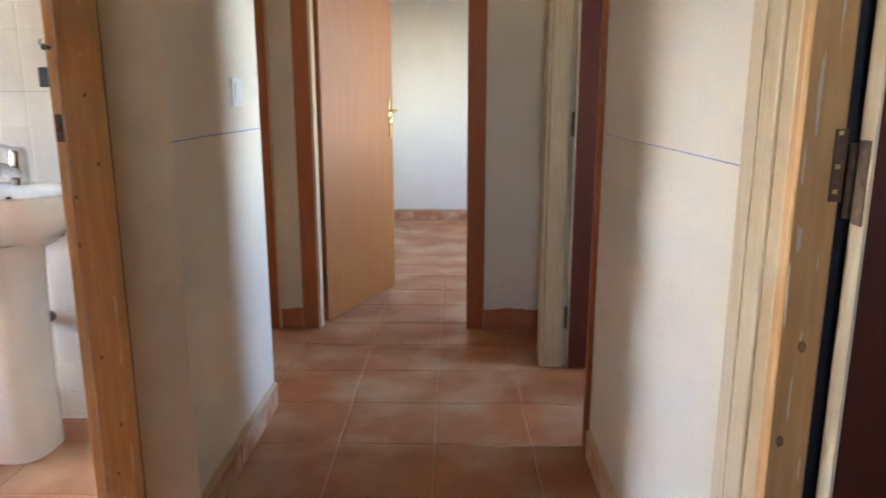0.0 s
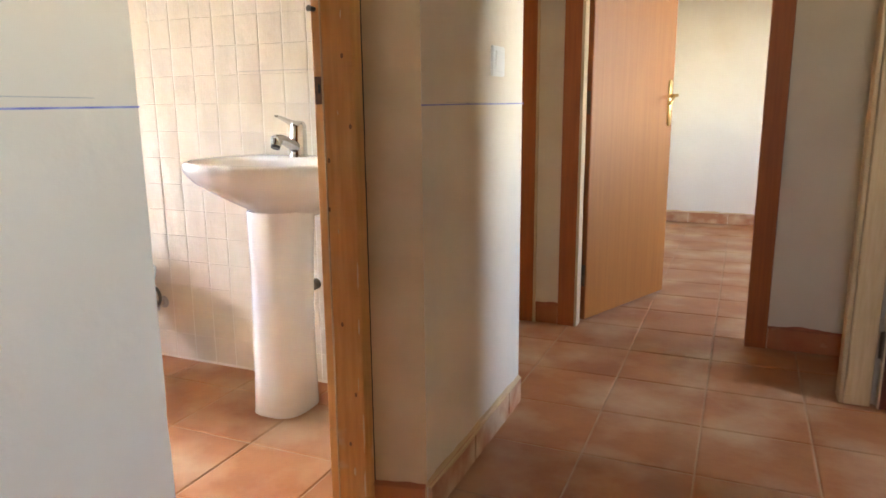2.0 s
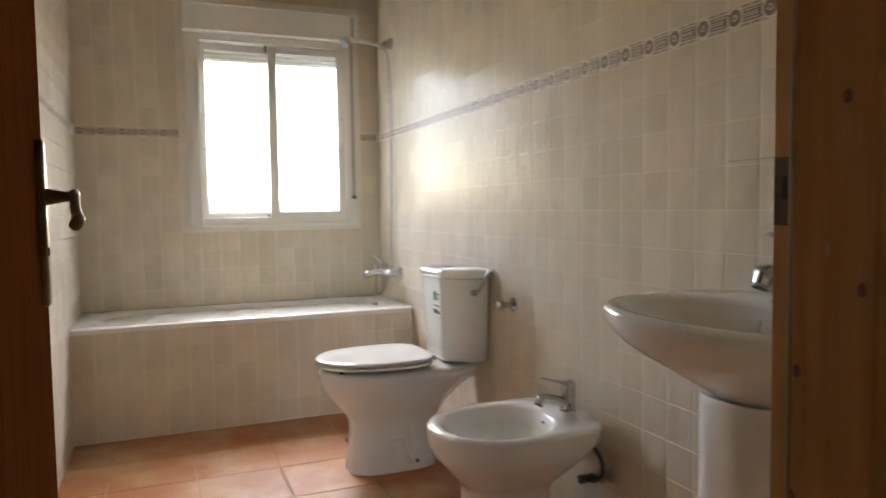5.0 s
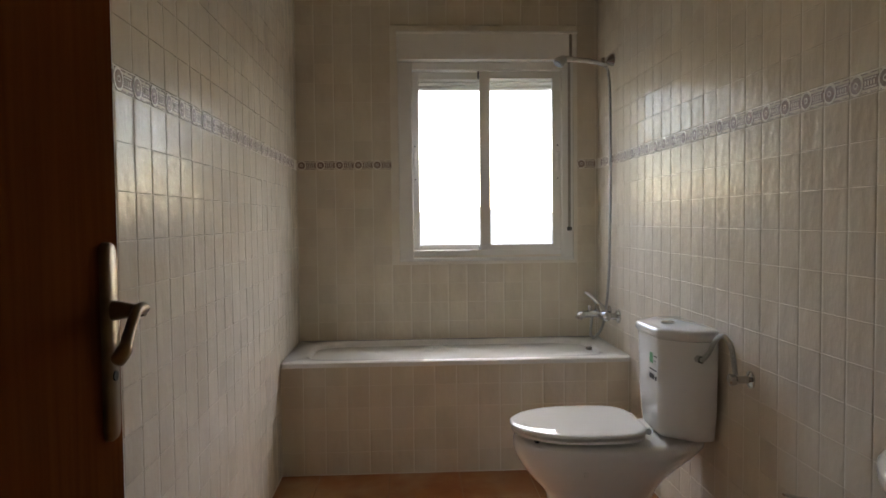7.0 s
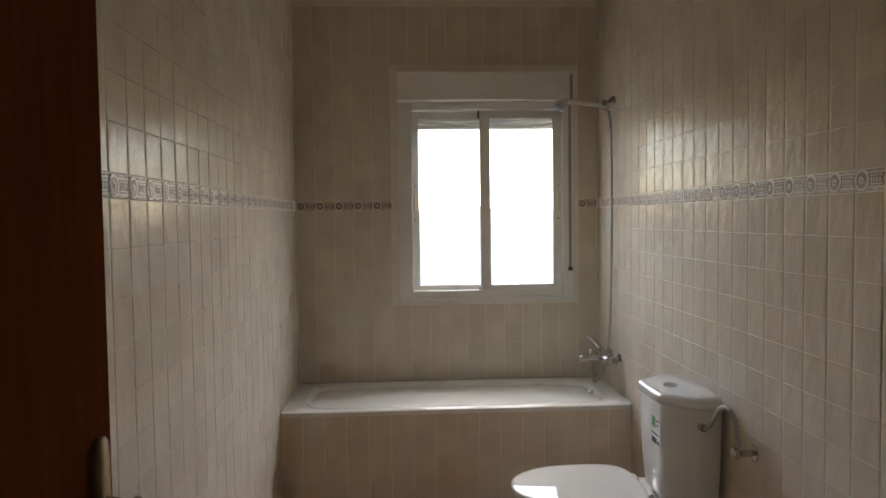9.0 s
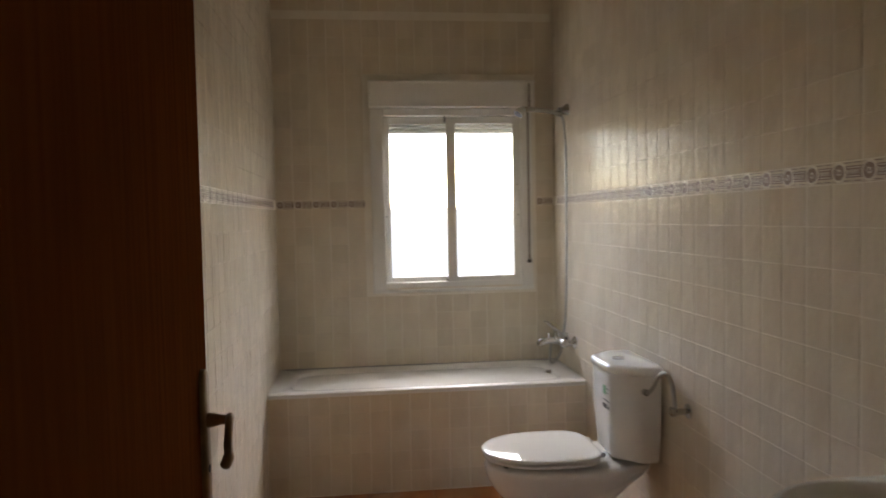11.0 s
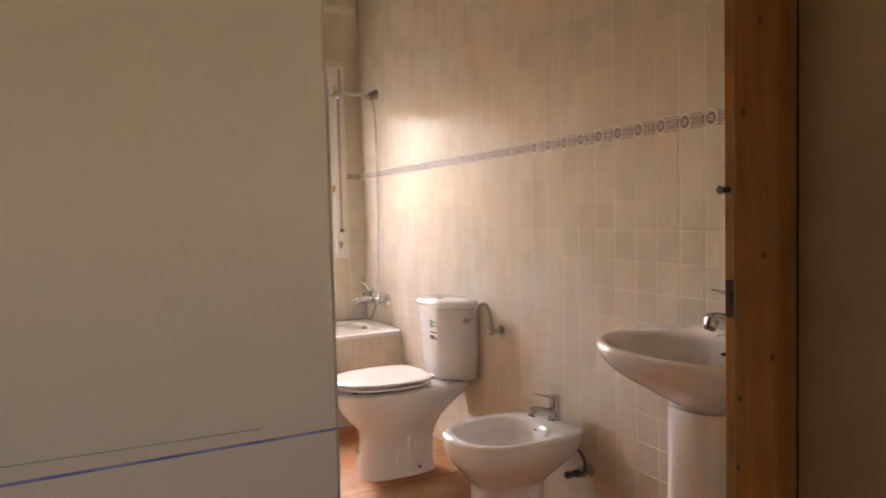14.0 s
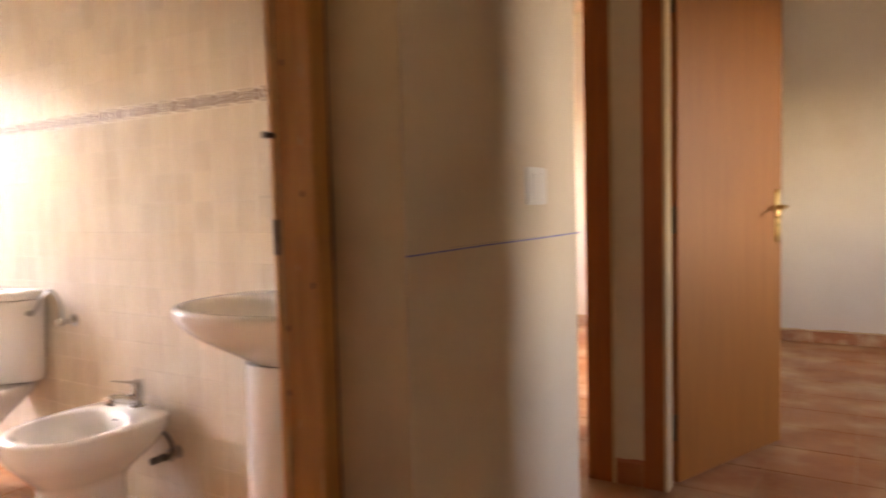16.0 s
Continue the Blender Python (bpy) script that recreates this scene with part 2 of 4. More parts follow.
# ---- the plan ----
SAN, LEFT, WIN, INNER, COR, RIGHT, FAR = 3.60, 2.015, -3.69, -0.205, 0.03, 1.102, 4.605
TOP = 2.65
JR, JL = 2.895, 2.203          # faces of the bathroom door's jambs
CORNER = 3.725                 # where the corridor widens
DOOR_H = 2.04
REC = -1.6                     # end of the recess
G = 0.0009                     # tiles stand proud of the grout

floor = structure("floor", boxes((-3.95, 3.6, -1.8, 7.9, -0.12, -0.0025)), FLOOR_GROUT, "terracotta tile floor with pale joints and building dust", "floor")
structure("ceiling", boxes((-4.0, 3.7, -1.85, 8.0, TOP, TOP + 0.2)), PLASTER, "plain plastered ceiling", "ceiling")

# bathroom walls
wall_sanitary = structure("wall_north", boxes((WIN - 0.25, INNER - 0.0, SAN + G, CORNER, 0, TOP)), [GROUT], "bathroom wall of small glazed cream tiles with a border", "wall")
WY0, WY1, WZ0, WZ1 = 2.60, 3.425, 0.955, 1.95
wall_window = structure("wall_west", boxes((WIN - 0.25, WIN - G, LEFT - 0.1, WY0, 0, TOP), (WIN - 0.25, WIN - G, WY1, SAN + G, 0, TOP),
                                           (WIN - 0.25, WIN - G, WY0, WY1, 0, WZ0), (WIN - 0.25, WIN - G, WY0, WY1, 2.08, TOP)), [GROUT],
                        "bathroom end wall of cream tiles round a window", "wall")
wall_left = structure("wall_south", boxes((WIN - G, INNER, LEFT - 0.1, LEFT - G, 0, TOP)), [GROUT], "bathroom side wall of small glazed cream tiles", "wall")
# wall between bathroom and corridor, with the door opening
bm = boxes((INNER, COR, LEFT - 0.1, 2.164, 0, TOP), (INNER, COR - 0.012, 2.164, 2.955, DOOR_H + 0.04, TOP), (COR - 0.012, COR, 2.164, 2.955, DOOR_H + 0.04, TOP))
box(bm, -0.095, COR, 2.932, 2.955, DOOR_H, DOOR_H + 0.04)
levels = []
for k in range(90):
    z = DOOR_H * k / 89
    e = 2.184 + 0.0006 * noise.noise(Vector((0, 3.1, z * 9))) - 0.002 * max(0, noise.noise(Vector((5.0, 0, z * 14))) - 0.3) / 0.3
    levels.append([(COR - 0.013, 2.164, z), (COR, 2.164, z), (COR, e - 0.004, z), (COR - 0.004, e, z), (COR - 0.013, e - 0.001, z)])
loft(bm, levels)
structure("wall_door", bm, PLASTER, "plastered wall round the bathroom doorway", "wall")
structure("wall_corridor_left", boxes((INNER, COR, -1.6, LEFT - 0.1, 0, TOP)), PLASTER, "plastered corridor wall with a blue level line", "wall")
bm = boxes((INNER, -0.098, 2.935, CORNER, 0, TOP))
vs = [(-0.098, 2.935), (COR, 2.962), (COR, CORNER - 0.012), (COR - 0.004, CORNER - 0.004), (COR - 0.012, CORNER), (-0.098, CORNER)]
loft(bm, [[(x, y, 0) for x, y in vs], [(x, y, TOP) for x, y in vs]])
for f in bm.faces:
    c = f.calc_center_median()
    if 2.94 < c.y < 2.955 and abs(c.x + 0.034) < 0.01:
        f.material_index = 1
structure("wall_corridor_corner", bm, [PLASTER, REVEAL], "plastered corridor wall end with a worn corner", "wall", smooth=30)
structure("wall_recess", boxes((REC - 0.1, REC, CORNER, FAR, 0, TOP)), PLASTER, "plain plastered wall", "wall")
# far wall with two doorways
FX0, FX1 = 0.036, 0.742
structure("wall_far", boxes((REC, -1.0, FAR, FAR + 0.1, 0, TOP), (-0.2, FX0 - 0.03, FAR, FAR + 0.1, 0, TOP), (FX1 + 0.03, RIGHT + 0.1, FAR, FAR + 0.1, 0, TOP),
                            (-1.0, -0.2, FAR, FAR + 0.1, DOOR_H + 0.03, TOP), (FX0 - 0.03, FX1 + 0.03, FAR, FAR + 0.1, DOOR_H + 0.03, TOP)), PLASTER,
          "plastered wall with two doorways", "wall")
# right wall with two doorways
RY0, RY1, NY0, NY1 = 3.42, 4.105, 1.47, 2.20
structure("wall_right", boxes((RIGHT, RIGHT + 0.1, RY1 + 0.03, FAR, 0, TOP), (RIGHT, RIGHT + 0.1, NY1 + 0.03, RY0 - 0.03, 0, TOP), (RIGHT, RIGHT + 0.1, -1.6, NY0 - 0.03, 0, TOP),
                              (RIGHT, RIGHT + 0.1, RY0 - 0.03, RY1 + 0.03, DOOR_H + 0.03, TOP), (RIGHT, RIGHT + 0.1, NY0 - 0.03, NY1 + 0.03, DOOR_H + 0.03, TOP)), PLASTER,
          "plastered corridor wall with a blue level line", "wall")
# rooms to the right and ahead
EX, WX = 3.4, -3.2
EAST = ((1.05, 1.55, 1.25, 1.95), (3.05, 3.68, 1.0, 2.1), (5.6, 6.5, 1.0, 1.95))
structure("wall_rooms_east", boxes((EX, EX + 0.2, -1.6, EAST[0][0], 0, TOP), (EX, EX + 0.2, EAST[0][1], EAST[1][0], 0, TOP), (EX, EX + 0.2, EAST[1][1], EAST[2][0], 0, TOP), (EX, EX + 0.2, EAST[2][1], 7.9, 0, TOP),
                                   *[(EX, EX + 0.2, a, c, 0, p) for a, c, p, q in EAST], *[(EX, EX + 0.2, a, c, q, TOP) for a, c, p, q in EAST]), CREAM, "plastered outer wall with window openings", "wall")
structure("wall_rooms_divider", boxes((RIGHT + 0.1, EX, 2.75, 2.85, 0, TOP)), CREAM, "plain plastered wall", "wall")
structure("wall_far_room_front", boxes((RIGHT + 0.1, EX, FAR, FAR + 0.1, 0, TOP)), CREAM, "plain plastered wall", "wall")
structure("wall_far_room_back", boxes((WX - 0.2, EX + 0.2, 7.74, 7.9, 0, TOP)), CREAM, "cream plastered wall of the far room", "wall")
structure("wall_far_rooms_divider", boxes((-0.10, -0.02, FAR + 0.1, 7.74, 0, TOP)), CREAM, "plain plastered wall", "wall")
structure("wall_left_room", boxes((WX - 0.2, WX, 4.5, 5.6, 0, TOP), (WX - 0.2, WX, 6.8, 7.74, 0, TOP), (WX - 0.2, WX, 5.6, 6.8, 0, 0.95), (WX - 0.2, WX, 5.6, 6.8, 2.05, TOP)), CREAM, "plastered outer wall with a window opening", "wall")
structure("wall_left_room_front", boxes((WX, REC, FAR, FAR + 0.1, 0, TOP)), CREAM, "plain plastered wall", "wall")
structure("wall_behind_bath", boxes((INNER - 0.2, INNER, -1.7, LEFT - 0.1, 0, TOP)), PLASTER, "plain plastered wall", "wall")
# hall behind the start
structure("wall_behind", boxes((INNER, 0.35, -1.8, -1.6, 0, TOP), (0.75, EX + 0.2, -1.8, -1.6, 0, TOP), (0.35, 0.75, -1.8, -1.6, 2.0, TOP), (0.35, 0.75, -1.8, -1.6, 0, 1.55)), PLASTER, "plastered wall with a window opening", "wall")
structure("wall_near_room", boxes((RIGHT + 0.1, EX, 0.1, 0.2, 0, TOP)), CREAM, "plain plastered wall", "wall")
portal("portal_bath", WIN - 0.22, (WY0 + WY1) / 2, 1.43, -90, WY1 - WY0, 1.0)
for a, c, p, q in EAST:
    portal("portal_room", EX + 0.15, (a + c) / 2, (p + q) / 2, 90, c - a, q - p)
portal("portal_left_room", WX - 0.15, 6.2, 1.5, -90, 1.2, 1.1)
portal("portal_hall", 0.55, -1.75, 1.775, 0, 0.4, 0.45)

# land outside the windows
bm = bmesh.new()
bmesh.ops.create_grid(bm, x_segments=60, y_segments=60, size=1500)
for v in bm.verts:
    d = math.hypot(v.co.x, v.co.y)
    v.co.z = -3.2 + max(0, d - 60) * 0.02 * (0.6 + noise.noise(v.co * 0.004))
tagged(link("ground", bm, EARTH, smooth=180), "dry pale hillside under open sky", "ground", kind="structure")

# ---- window ----
def bathroom_window():
    w = thing("window_1", pose(WIN, 0, 0), "white aluminium sliding window with a roller shutter box", "window", kind="structure")
    F0, F1 = 2.545, 3.468
    bm = boxes((-0.05, 0.012, F0, WY0 + 0.02, 0.94, 1.965), (-0.05, 0.012, WY1 - 0.02, F1, 0.94, 1.965), (-0.05, 0.012, WY0 + 0.02, WY1 - 0.02, 1.925, 1.965), (-0.05, -0.001, WY0 + 0.02, WY1 - 0.02, 0.945, 0.984), bevel=0.003)
    part("window_frame", bm, ALU, w, smooth=40)
    part("window_sill", boxes((-0.05, 0.008, F0 - 0.002, F1 + 0.004, 0.925, 0.944), bevel=0.004), ALU, w)
    bx = part("shutter_box", boxes((-0.06, 0.05, F0 - 0.004, F1 + 0.012, 1.967, 2.112), bevel=0.006), ALU, w, smooth=40)
    part("cover_edge", boxes((0.048, 0.056, F0 - 0.006, F1 + 0.014, 2.103, 2.116), bevel=0.002), ALU, bx)
    for a, c, x in ((2.616, 3.012, -0.032), (2.972, 3.408, -0.004)):
        s = part("sash", boxes((x - 0.022, x, a, a + (0.056 if x > -0.02 else 0.038), 0.972, 1.922), (x - 0.022, x, c - 0.05 if x > -0.02 else c - 0.036, c, 0.972, 1.922),
                               (x - 0.022, x, a + 0.036, c - 0.036, 0.972, 1.012), (x - 0.022, x, a + 0.036, c - 0.036, 1.882, 1.922), bevel=0.003), ALU, w, smooth=40)
        g = part("pane", boxes((x - 0.014, x - 0.010, a + 0.03, c - 0.03, 1.005, 1.89)), GLASS, s)
        g.visible_shadow = False
        hy = a + 0.015 if x < -0.02 else c - 0.022
        part("sash_handle", boxes((x, x + 0.008, hy - 0.009, hy + 0.009, 1.40, 1.50), (x + 0.006, x + 0.014, hy - 0.005, hy + 0.005, 1.42, 1.48), bevel=0.002), ALU, s)
        for z in (1.53, 1.355):
            part("screw", boxes((x, x + 0.002, hy - 0.003, hy + 0.003, z, z + 0.007)), DARK, s)
    # Black blocks paint the shade in the slot where the sashes meet.
    part("meeting_gap", boxes((-0.03, -0.012, 2.965, 2.977, 1.885, 1.924), (-0.03, -0.012, 2.965, 2.977, 0.972, 1.0)), BLACK, w)
    sh = part("roller_shutter", boxes((-0.095, -0.083, WY0, WY1, 1.93, 1.97)), SLAT, w)
    for k in range(4):
        z = 1.836 + 0.024 * k
        bm = bmesh.new()
        tube(bm, [(-0.09, WY0 + 0.004, z + 0.011), (-0.09, WY1 - 0.004, z + 0.011)], 0.0138, 10)
        part("slat", bm, SLAT, sh, smooth=60)
    bm = boxes((0.0135, 0.015, 3.438, 3.452, 1.10, 1.968), (0.0515, 0.053, 3.438, 3.452, 1.968, 2.10))
    part("strap", bm, STRAP, w)
    part("strap_guide", boxes((0.012, 0.02, 3.432, 3.458, 1.08, 1.10), bevel=0.003), DARK, w)
    part("reveal", boxes((-0.249, -0.06, WY0 - 0.001, WY0 + 0.012, 0.957, 2.08), (-0.249, -0.06, WY1 - 0.012, WY1 + 0.001, 0.957, 2.08), (-0.27, -0.05, WY0 + 0.012, WY1 - 0.012, 0.945, 0.957)), PLASTER, w)


bathroom_window()


# ---- joinery ----
def knots(bm_parent, spots, axis, at, r=0.0045):
    """Small dark knots on a jamb's face. spots: (along, z)."""
    for u, z in spots:
        bm = bmesh.new()
        pts = []
        for k in range(10):
            a = 2 * math.pi * k / 10
            pts.append((r * math.cos(a) * 0.8, r * 1.3 * math.sin(a)))
        if axis == "y":
            top = [(u + p, at, z + q) for p, q in pts]
            low = [(u + p, at + (0.002 if at > 2.5 else -0.002), z + q) for p, q in pts]
        else:
            top = [(at, u + p, z + q) for p, q in pts]
            low = [(at - 0.002, u + p, z + q) for p, q in pts]
        loft(bm, [low, top])
        part("knot", bm, KNOT, bm_parent)


def smears(parent, spots, at, out):
    """Dabs of dried filler on a jamb's face that looks along y. spots: (x, z, half width, half height)."""
    for i, (x, z, w, h) in enumerate(spots):
        w, h = 0.6 * w, 1.3 * h
        rim = []
        for q in (2 * math.pi * k / 22 for k in range(22)):
            e = 0.72 + 0.5 * noise.noise(Vector((1.7 * math.cos(q), 1.7 * math.sin(q), 3.1 * i + z)))
            rim.append((x + w * e * math.cos(q), z + h * e * math.sin(q)))
        bm = bmesh.new()
        loft(bm, [[(a, at - out * 0.002, c) for a, c in rim], [(a, at + out * 0.0004, c) for a, c in rim], [(x + (a - x) * 0.6, at + out * 0.0009, z + (c - z) * 0.8) for a, c in rim]])
        part("filler_dab", bm, SMEAR, parent)


def door(name, hinge, width, angle, side, material, label, plate, edge=None, lever=True, thick=0.035, plate_z=0.996):
    """A door leaf on its hinge; angle: the way it points, in degrees; side: where its thickness lies (+1 left of that way)."""
    d = thing(name, pose(hinge[0], hinge[1], 0, 0, 0, angle), label, "door", kind="structure")
    y0, y1 = (0, thick) if side > 0 else (-thick, 0)
    part("leaf", boxes((0.004, width, y0, y1, 0.012, 2.02), bevel=0.002), material, d)
    part("edge_strip", boxes((0.0, 0.004, y0 + 0.001, y1 - 0.001, 0.012, 2.02)), edge or PINE_PALE, d)
    for z in (0.22, 1.0, 1.80):
        h = part("hinge", boxes((-0.0015, 0.0, y0 + 0.006, y1 - 0.004, z - 0.05, z + 0.05)), HINGE, d)
        bm = bmesh.new()
        yy = y1 + 0.002
        tube(bm, [(-0.004, yy, z - 0.045), (-0.004, yy, z + 0.045)], 0.005, 10)
        part("knuckle", bm, HINGE, h, smooth=50)
        for k in (-0.035, 0, 0.035):
            part("screw", boxes((-0.0025, -0.001, y0 + 0.012, y0 + 0.018, z + k - 0.003, z + k + 0.003)), BRONZE, h)
    for s, y in ((1, y1), (-1, y0)):
        a, c = sorted((y, y + s * 0.008))
        bm = bmesh.new()
        oval = [(width - 0.036 + 0.016 * math.copysign(abs(math.cos(q)) ** 0.6, math.cos(q)), plate_z - 0.001 + math.copysign(0.094, math.sin(q)) + 0.020 * math.sin(q)) for q in (math.pi * (2 * i + 1) / 24 for i in range(24))]
        mid = (width - 0.036, plate_z - 0.001)
        loft(bm, [[(mid[0] + (px - mid[0]) * f, py, mid[1] + (pz - mid[1]) * (1 - (1 - f) * 0.15)) for px, pz in oval] for f, py in ((1.0, y), (1.0, y + s * 0.005), (0.84, y + s * 0.008))])
        bmesh.ops.recalc_face_normals(bm, faces=bm.faces)
        pl = part("handle_plate", bm, plate, d, smooth=50)
        if lever:
            bm = bmesh.new()
            x, z = width - 0.036, plate_z + 0.035
            tube(bm, [(x, y, z), (x, y + s * 0.014, z), (x, y + s * 0.03, z), (x, y + s * 0.044, z)], [0.013, 0.011, 0.0075, 0.007], 12)
            tube(bm, curve([(x + 0.006, y + s * 0.04, z + 0.002), (x - 0.03, y + s * 0.046, z + 0.002), (x - 0.062, y + s * 0.05, z - 0.018), (x - 0.085, y + s * 0.055, z - 0.03), (x - 0.097, y + s * 0.05, z - 0.042)], 5),
                 [0.007] * 5 + [0.006] * 5 + [0.0065] * 5 + [0.008] * 4 + [0.007, 0.004], 10)
            part("lever", bm, plate, pl, smooth=60)
            bm = bmesh.new()
            tube(bm, [(x, y, plate_z - 0.04), (x, y + s * 0.0095, plate_z - 0.04)], 0.006, 10)
            part("keyhole", bm, BLACK, pl)
    return d


# bathroom doorway: pine jambs set back behind a plastered reveal
jr = thing("door_frame_1", pose(0, 0, 0), "knotty raw pine door frame with brass strike plate", "door frame", kind="structure")
part("jamb", boxes((-0.176, -0.098, JR, 2.935, 0, DOOR_H), (INNER - 0.003, -0.176, JR + 0.012, 2.935, 0, DOOR_H), bevel=0.003), PINE, jr, smooth=40)
part("jamb", boxes((-0.10, COR - 0.014, 2.165, 2.178, 0, DOOR_H), (-0.176, -0.10, 2.165, JL, 0, DOOR_H), (INNER - 0.003, -0.176, 2.165, JL - 0.012, 0, DOOR_H), bevel=0.003), PINE, jr, smooth=40)
part("head", boxes((INNER - 0.003, -0.098, JL, JR, DOOR_H - 0.03, DOOR_H + 0.004), bevel=0.003), PINE, jr)
part("bead", boxes((-0.1785, -0.1745, JR - 0.002, JR + 0.002, 0, DOOR_H - 0.03), bevel=0.001), PINE_PALE, jr)
sp = part("strike_plate", boxes((-0.203, -0.179, JR + 0.0095, JR + 0.0135, 1.003, 1.063)), HINGE, jr, "aged brass strike plate")
part("latch_hole", boxes((-0.194, -0.188, JR + 0.0085, JR + 0.0125, 1.027, 1.046)), BLACK, sp)
part("casing", boxes((INNER - 0.014, INNER - 0.004, 2.12, JL - 0.012, 0, DOOR_H + 0.05), bevel=0.002), SAPELE_DARK, jr)
knots(jr, [(-0.125, 1.105), (-0.168, 0.88), (-0.172, 0.77), (-0.11, 0.955), (-0.15, 0.5), (-0.12, 0.33), (-0.16, 1.32), (-0.13, 1.45), (-0.14, 0.2)], "y", JR - 0.0004)
knots(jr, [(-0.13, 1.12), (-0.16, 1.28), (-0.15, 0.82), (-0.12, 0.6)], "y", JL + 0.0004)
smears(jr, [(-0.104, 0.62, 0.004, 0.03), (-0.106, 0.50, 0.005, 0.022), (-0.112, 0.36, 0.003, 0.016), (-0.102, 0.24, 0.005, 0.05), (-0.103, 0.10, 0.005, 0.04), (-0.14, 0.985, 0.003, 0.005),
            (-0.15, 0.72, 0.003, 0.006), (-0.125, 1.19, 0.004, 0.007), (-0.118, 1.30, 0.003, 0.012), (-0.13, 0.13, 0.008, 0.012)], JR, -1)
part("coat_peg", tube(bmesh.new(), [(-0.198, JR + 0.014, 1.205), (-0.198, JR - 0.002, 1.205), (-0.198, JR - 0.008, 1.205)], [0.005, 0.005, 0.007], 10), DARK, jr, smooth=50)
# crack where the frame meets the plaster
bm = bmesh.new()
strip = []
for k in range(140):
    z = 0.02 + k * 0.0137
    w = 0.0011 + 0.0020 * max(0, noise.noise(Vector((0, 2.3, z * 6))) + 0.2)
    y = 2.9335 + 0.0012 * noise.noise(Vector((4.0, 0, z * 11)))
    strip.append([(-0.0985, y - w, z), (-0.0968, y - w, z), (-0.0968, y + w, z), (-0.0985, y + w, z)])
loft(bm, strip)
part("crack", bm, CRACK, jr)
door("door_1", (-0.180, 2.2075), 0.68, 179.4, -1, SAPELE, "open sapele door with an old bronze lever handle", BRONZE, SAPELE_EDGE, thick=0.033, plate_z=1.01)

# far doorway
jf = thing("door_frame_2", pose(0, 0, 0), "sapele cased door frame with a pale raw edge", "door frame", kind="structure")
part("casing", boxes((-0.052, FX0 - 0.012, FAR - 0.014, FAR - 0.002, 0, DOOR_H + 0.06), bevel=0.002), SAPELE_DARK, jf)
part("casing", boxes((FX1 + 0.004, FX1 + 0.082, FAR - 0.014, FAR - 0.002, 0, DOOR_H + 0.06), bevel=0.002), SAPELE_DARK, jf)
part("jamb", boxes((FX0 - 0.03, FX0, FAR - 0.002, FAR + 0.06, 0, DOOR_H), (FX0 - 0.012, FX0, FAR - 0.016, FAR - 0.002, 0, DOOR_H), bevel=0.001), PINE_PALE, jf)
part("jamb", boxes((FX1, FX1 + 0.03, FAR - 0.002, FAR + 0.102, 0, DOOR_H), (FX1, FX1 + 0.004, FAR - 0.016, FAR - 0.002, 0, DOOR_H), bevel=0.001), SAPELE_DARK, jf)
part("head", boxes((FX0, FX1, FAR - 0.002, FAR + 0.102, DOOR_H - 0.02, DOOR_H + 0.028)), SAPELE_DARK, jf)
door("door_2", (0.056, 4.675), 0.735, 68.0, 1, OAK, "open light sapele veneer door with a brass lever handle", BRASS, SAPELE_DARK)
# door beside it, mostly behind the corner
jl = thing("door_frame_3", pose(0, 0, 0), "sapele cased door frame", "door frame", kind="structure")
part("casing", boxes((-0.268, -0.170, FAR - 0.014, FAR - 0.002, 0, DOOR_H + 0.06), bevel=0.002), SAPELE_DARK, jl)
part("casing_edge", boxes((-0.170, -0.160, FAR - 0.014, FAR - 0.002, 0, DOOR_H + 0.06)), PINE_PALE, jl)
part("jamb", boxes((-0.272, -0.201, FAR - 0.002, FAR + 0.102, 0, DOOR_H), bevel=0.002), PINE, jl)
part("jamb", boxes((-1.0, -0.965, FAR - 0.002, FAR + 0.102, 0, DOOR_H), bevel=0.002), PINE, jl)
door("door_3", (-0.96, FAR + 0.108), 0.70, 100, 1, SAPELE, "sapele door standing open into a bright room", BRASS)

# right doorway ahead: dark leaf standing open into the room
jq = thing("door_frame_4", pose(0, 0, 0), "raw pine door frame with a sapele casing", "door frame", kind="structure")
part("jamb", boxes((1.052, 1.13, RY1, RY1 + 0.03, 0, DOOR_H), bevel=0.003), PINE_PALE, jq)
part("casing", boxes((1.036, 1.05, RY1 + 0.004, RY1 + 0.08, 0, DOOR_H), (1.05, RIGHT - 0.001, RY1 + 0.032, RY1 + 0.07, 0, DOOR_H), bevel=0.003), PINE_PALE, jq)
part("jamb", boxes((RIGHT + 0.001, RIGHT + 0.1, RY0 - 0.03, RY0, 0, DOOR_H), bevel=0.003), PINE_PALE, jq)
part("casing", boxes((RIGHT - 0.016, RIGHT - 0.001, RY0 - 0.06, RY0 - 0.034, 0, DOOR_H + 0.06), bevel=0.002), SAPELE_DARK, jq)
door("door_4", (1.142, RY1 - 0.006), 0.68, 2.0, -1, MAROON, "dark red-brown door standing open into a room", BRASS)

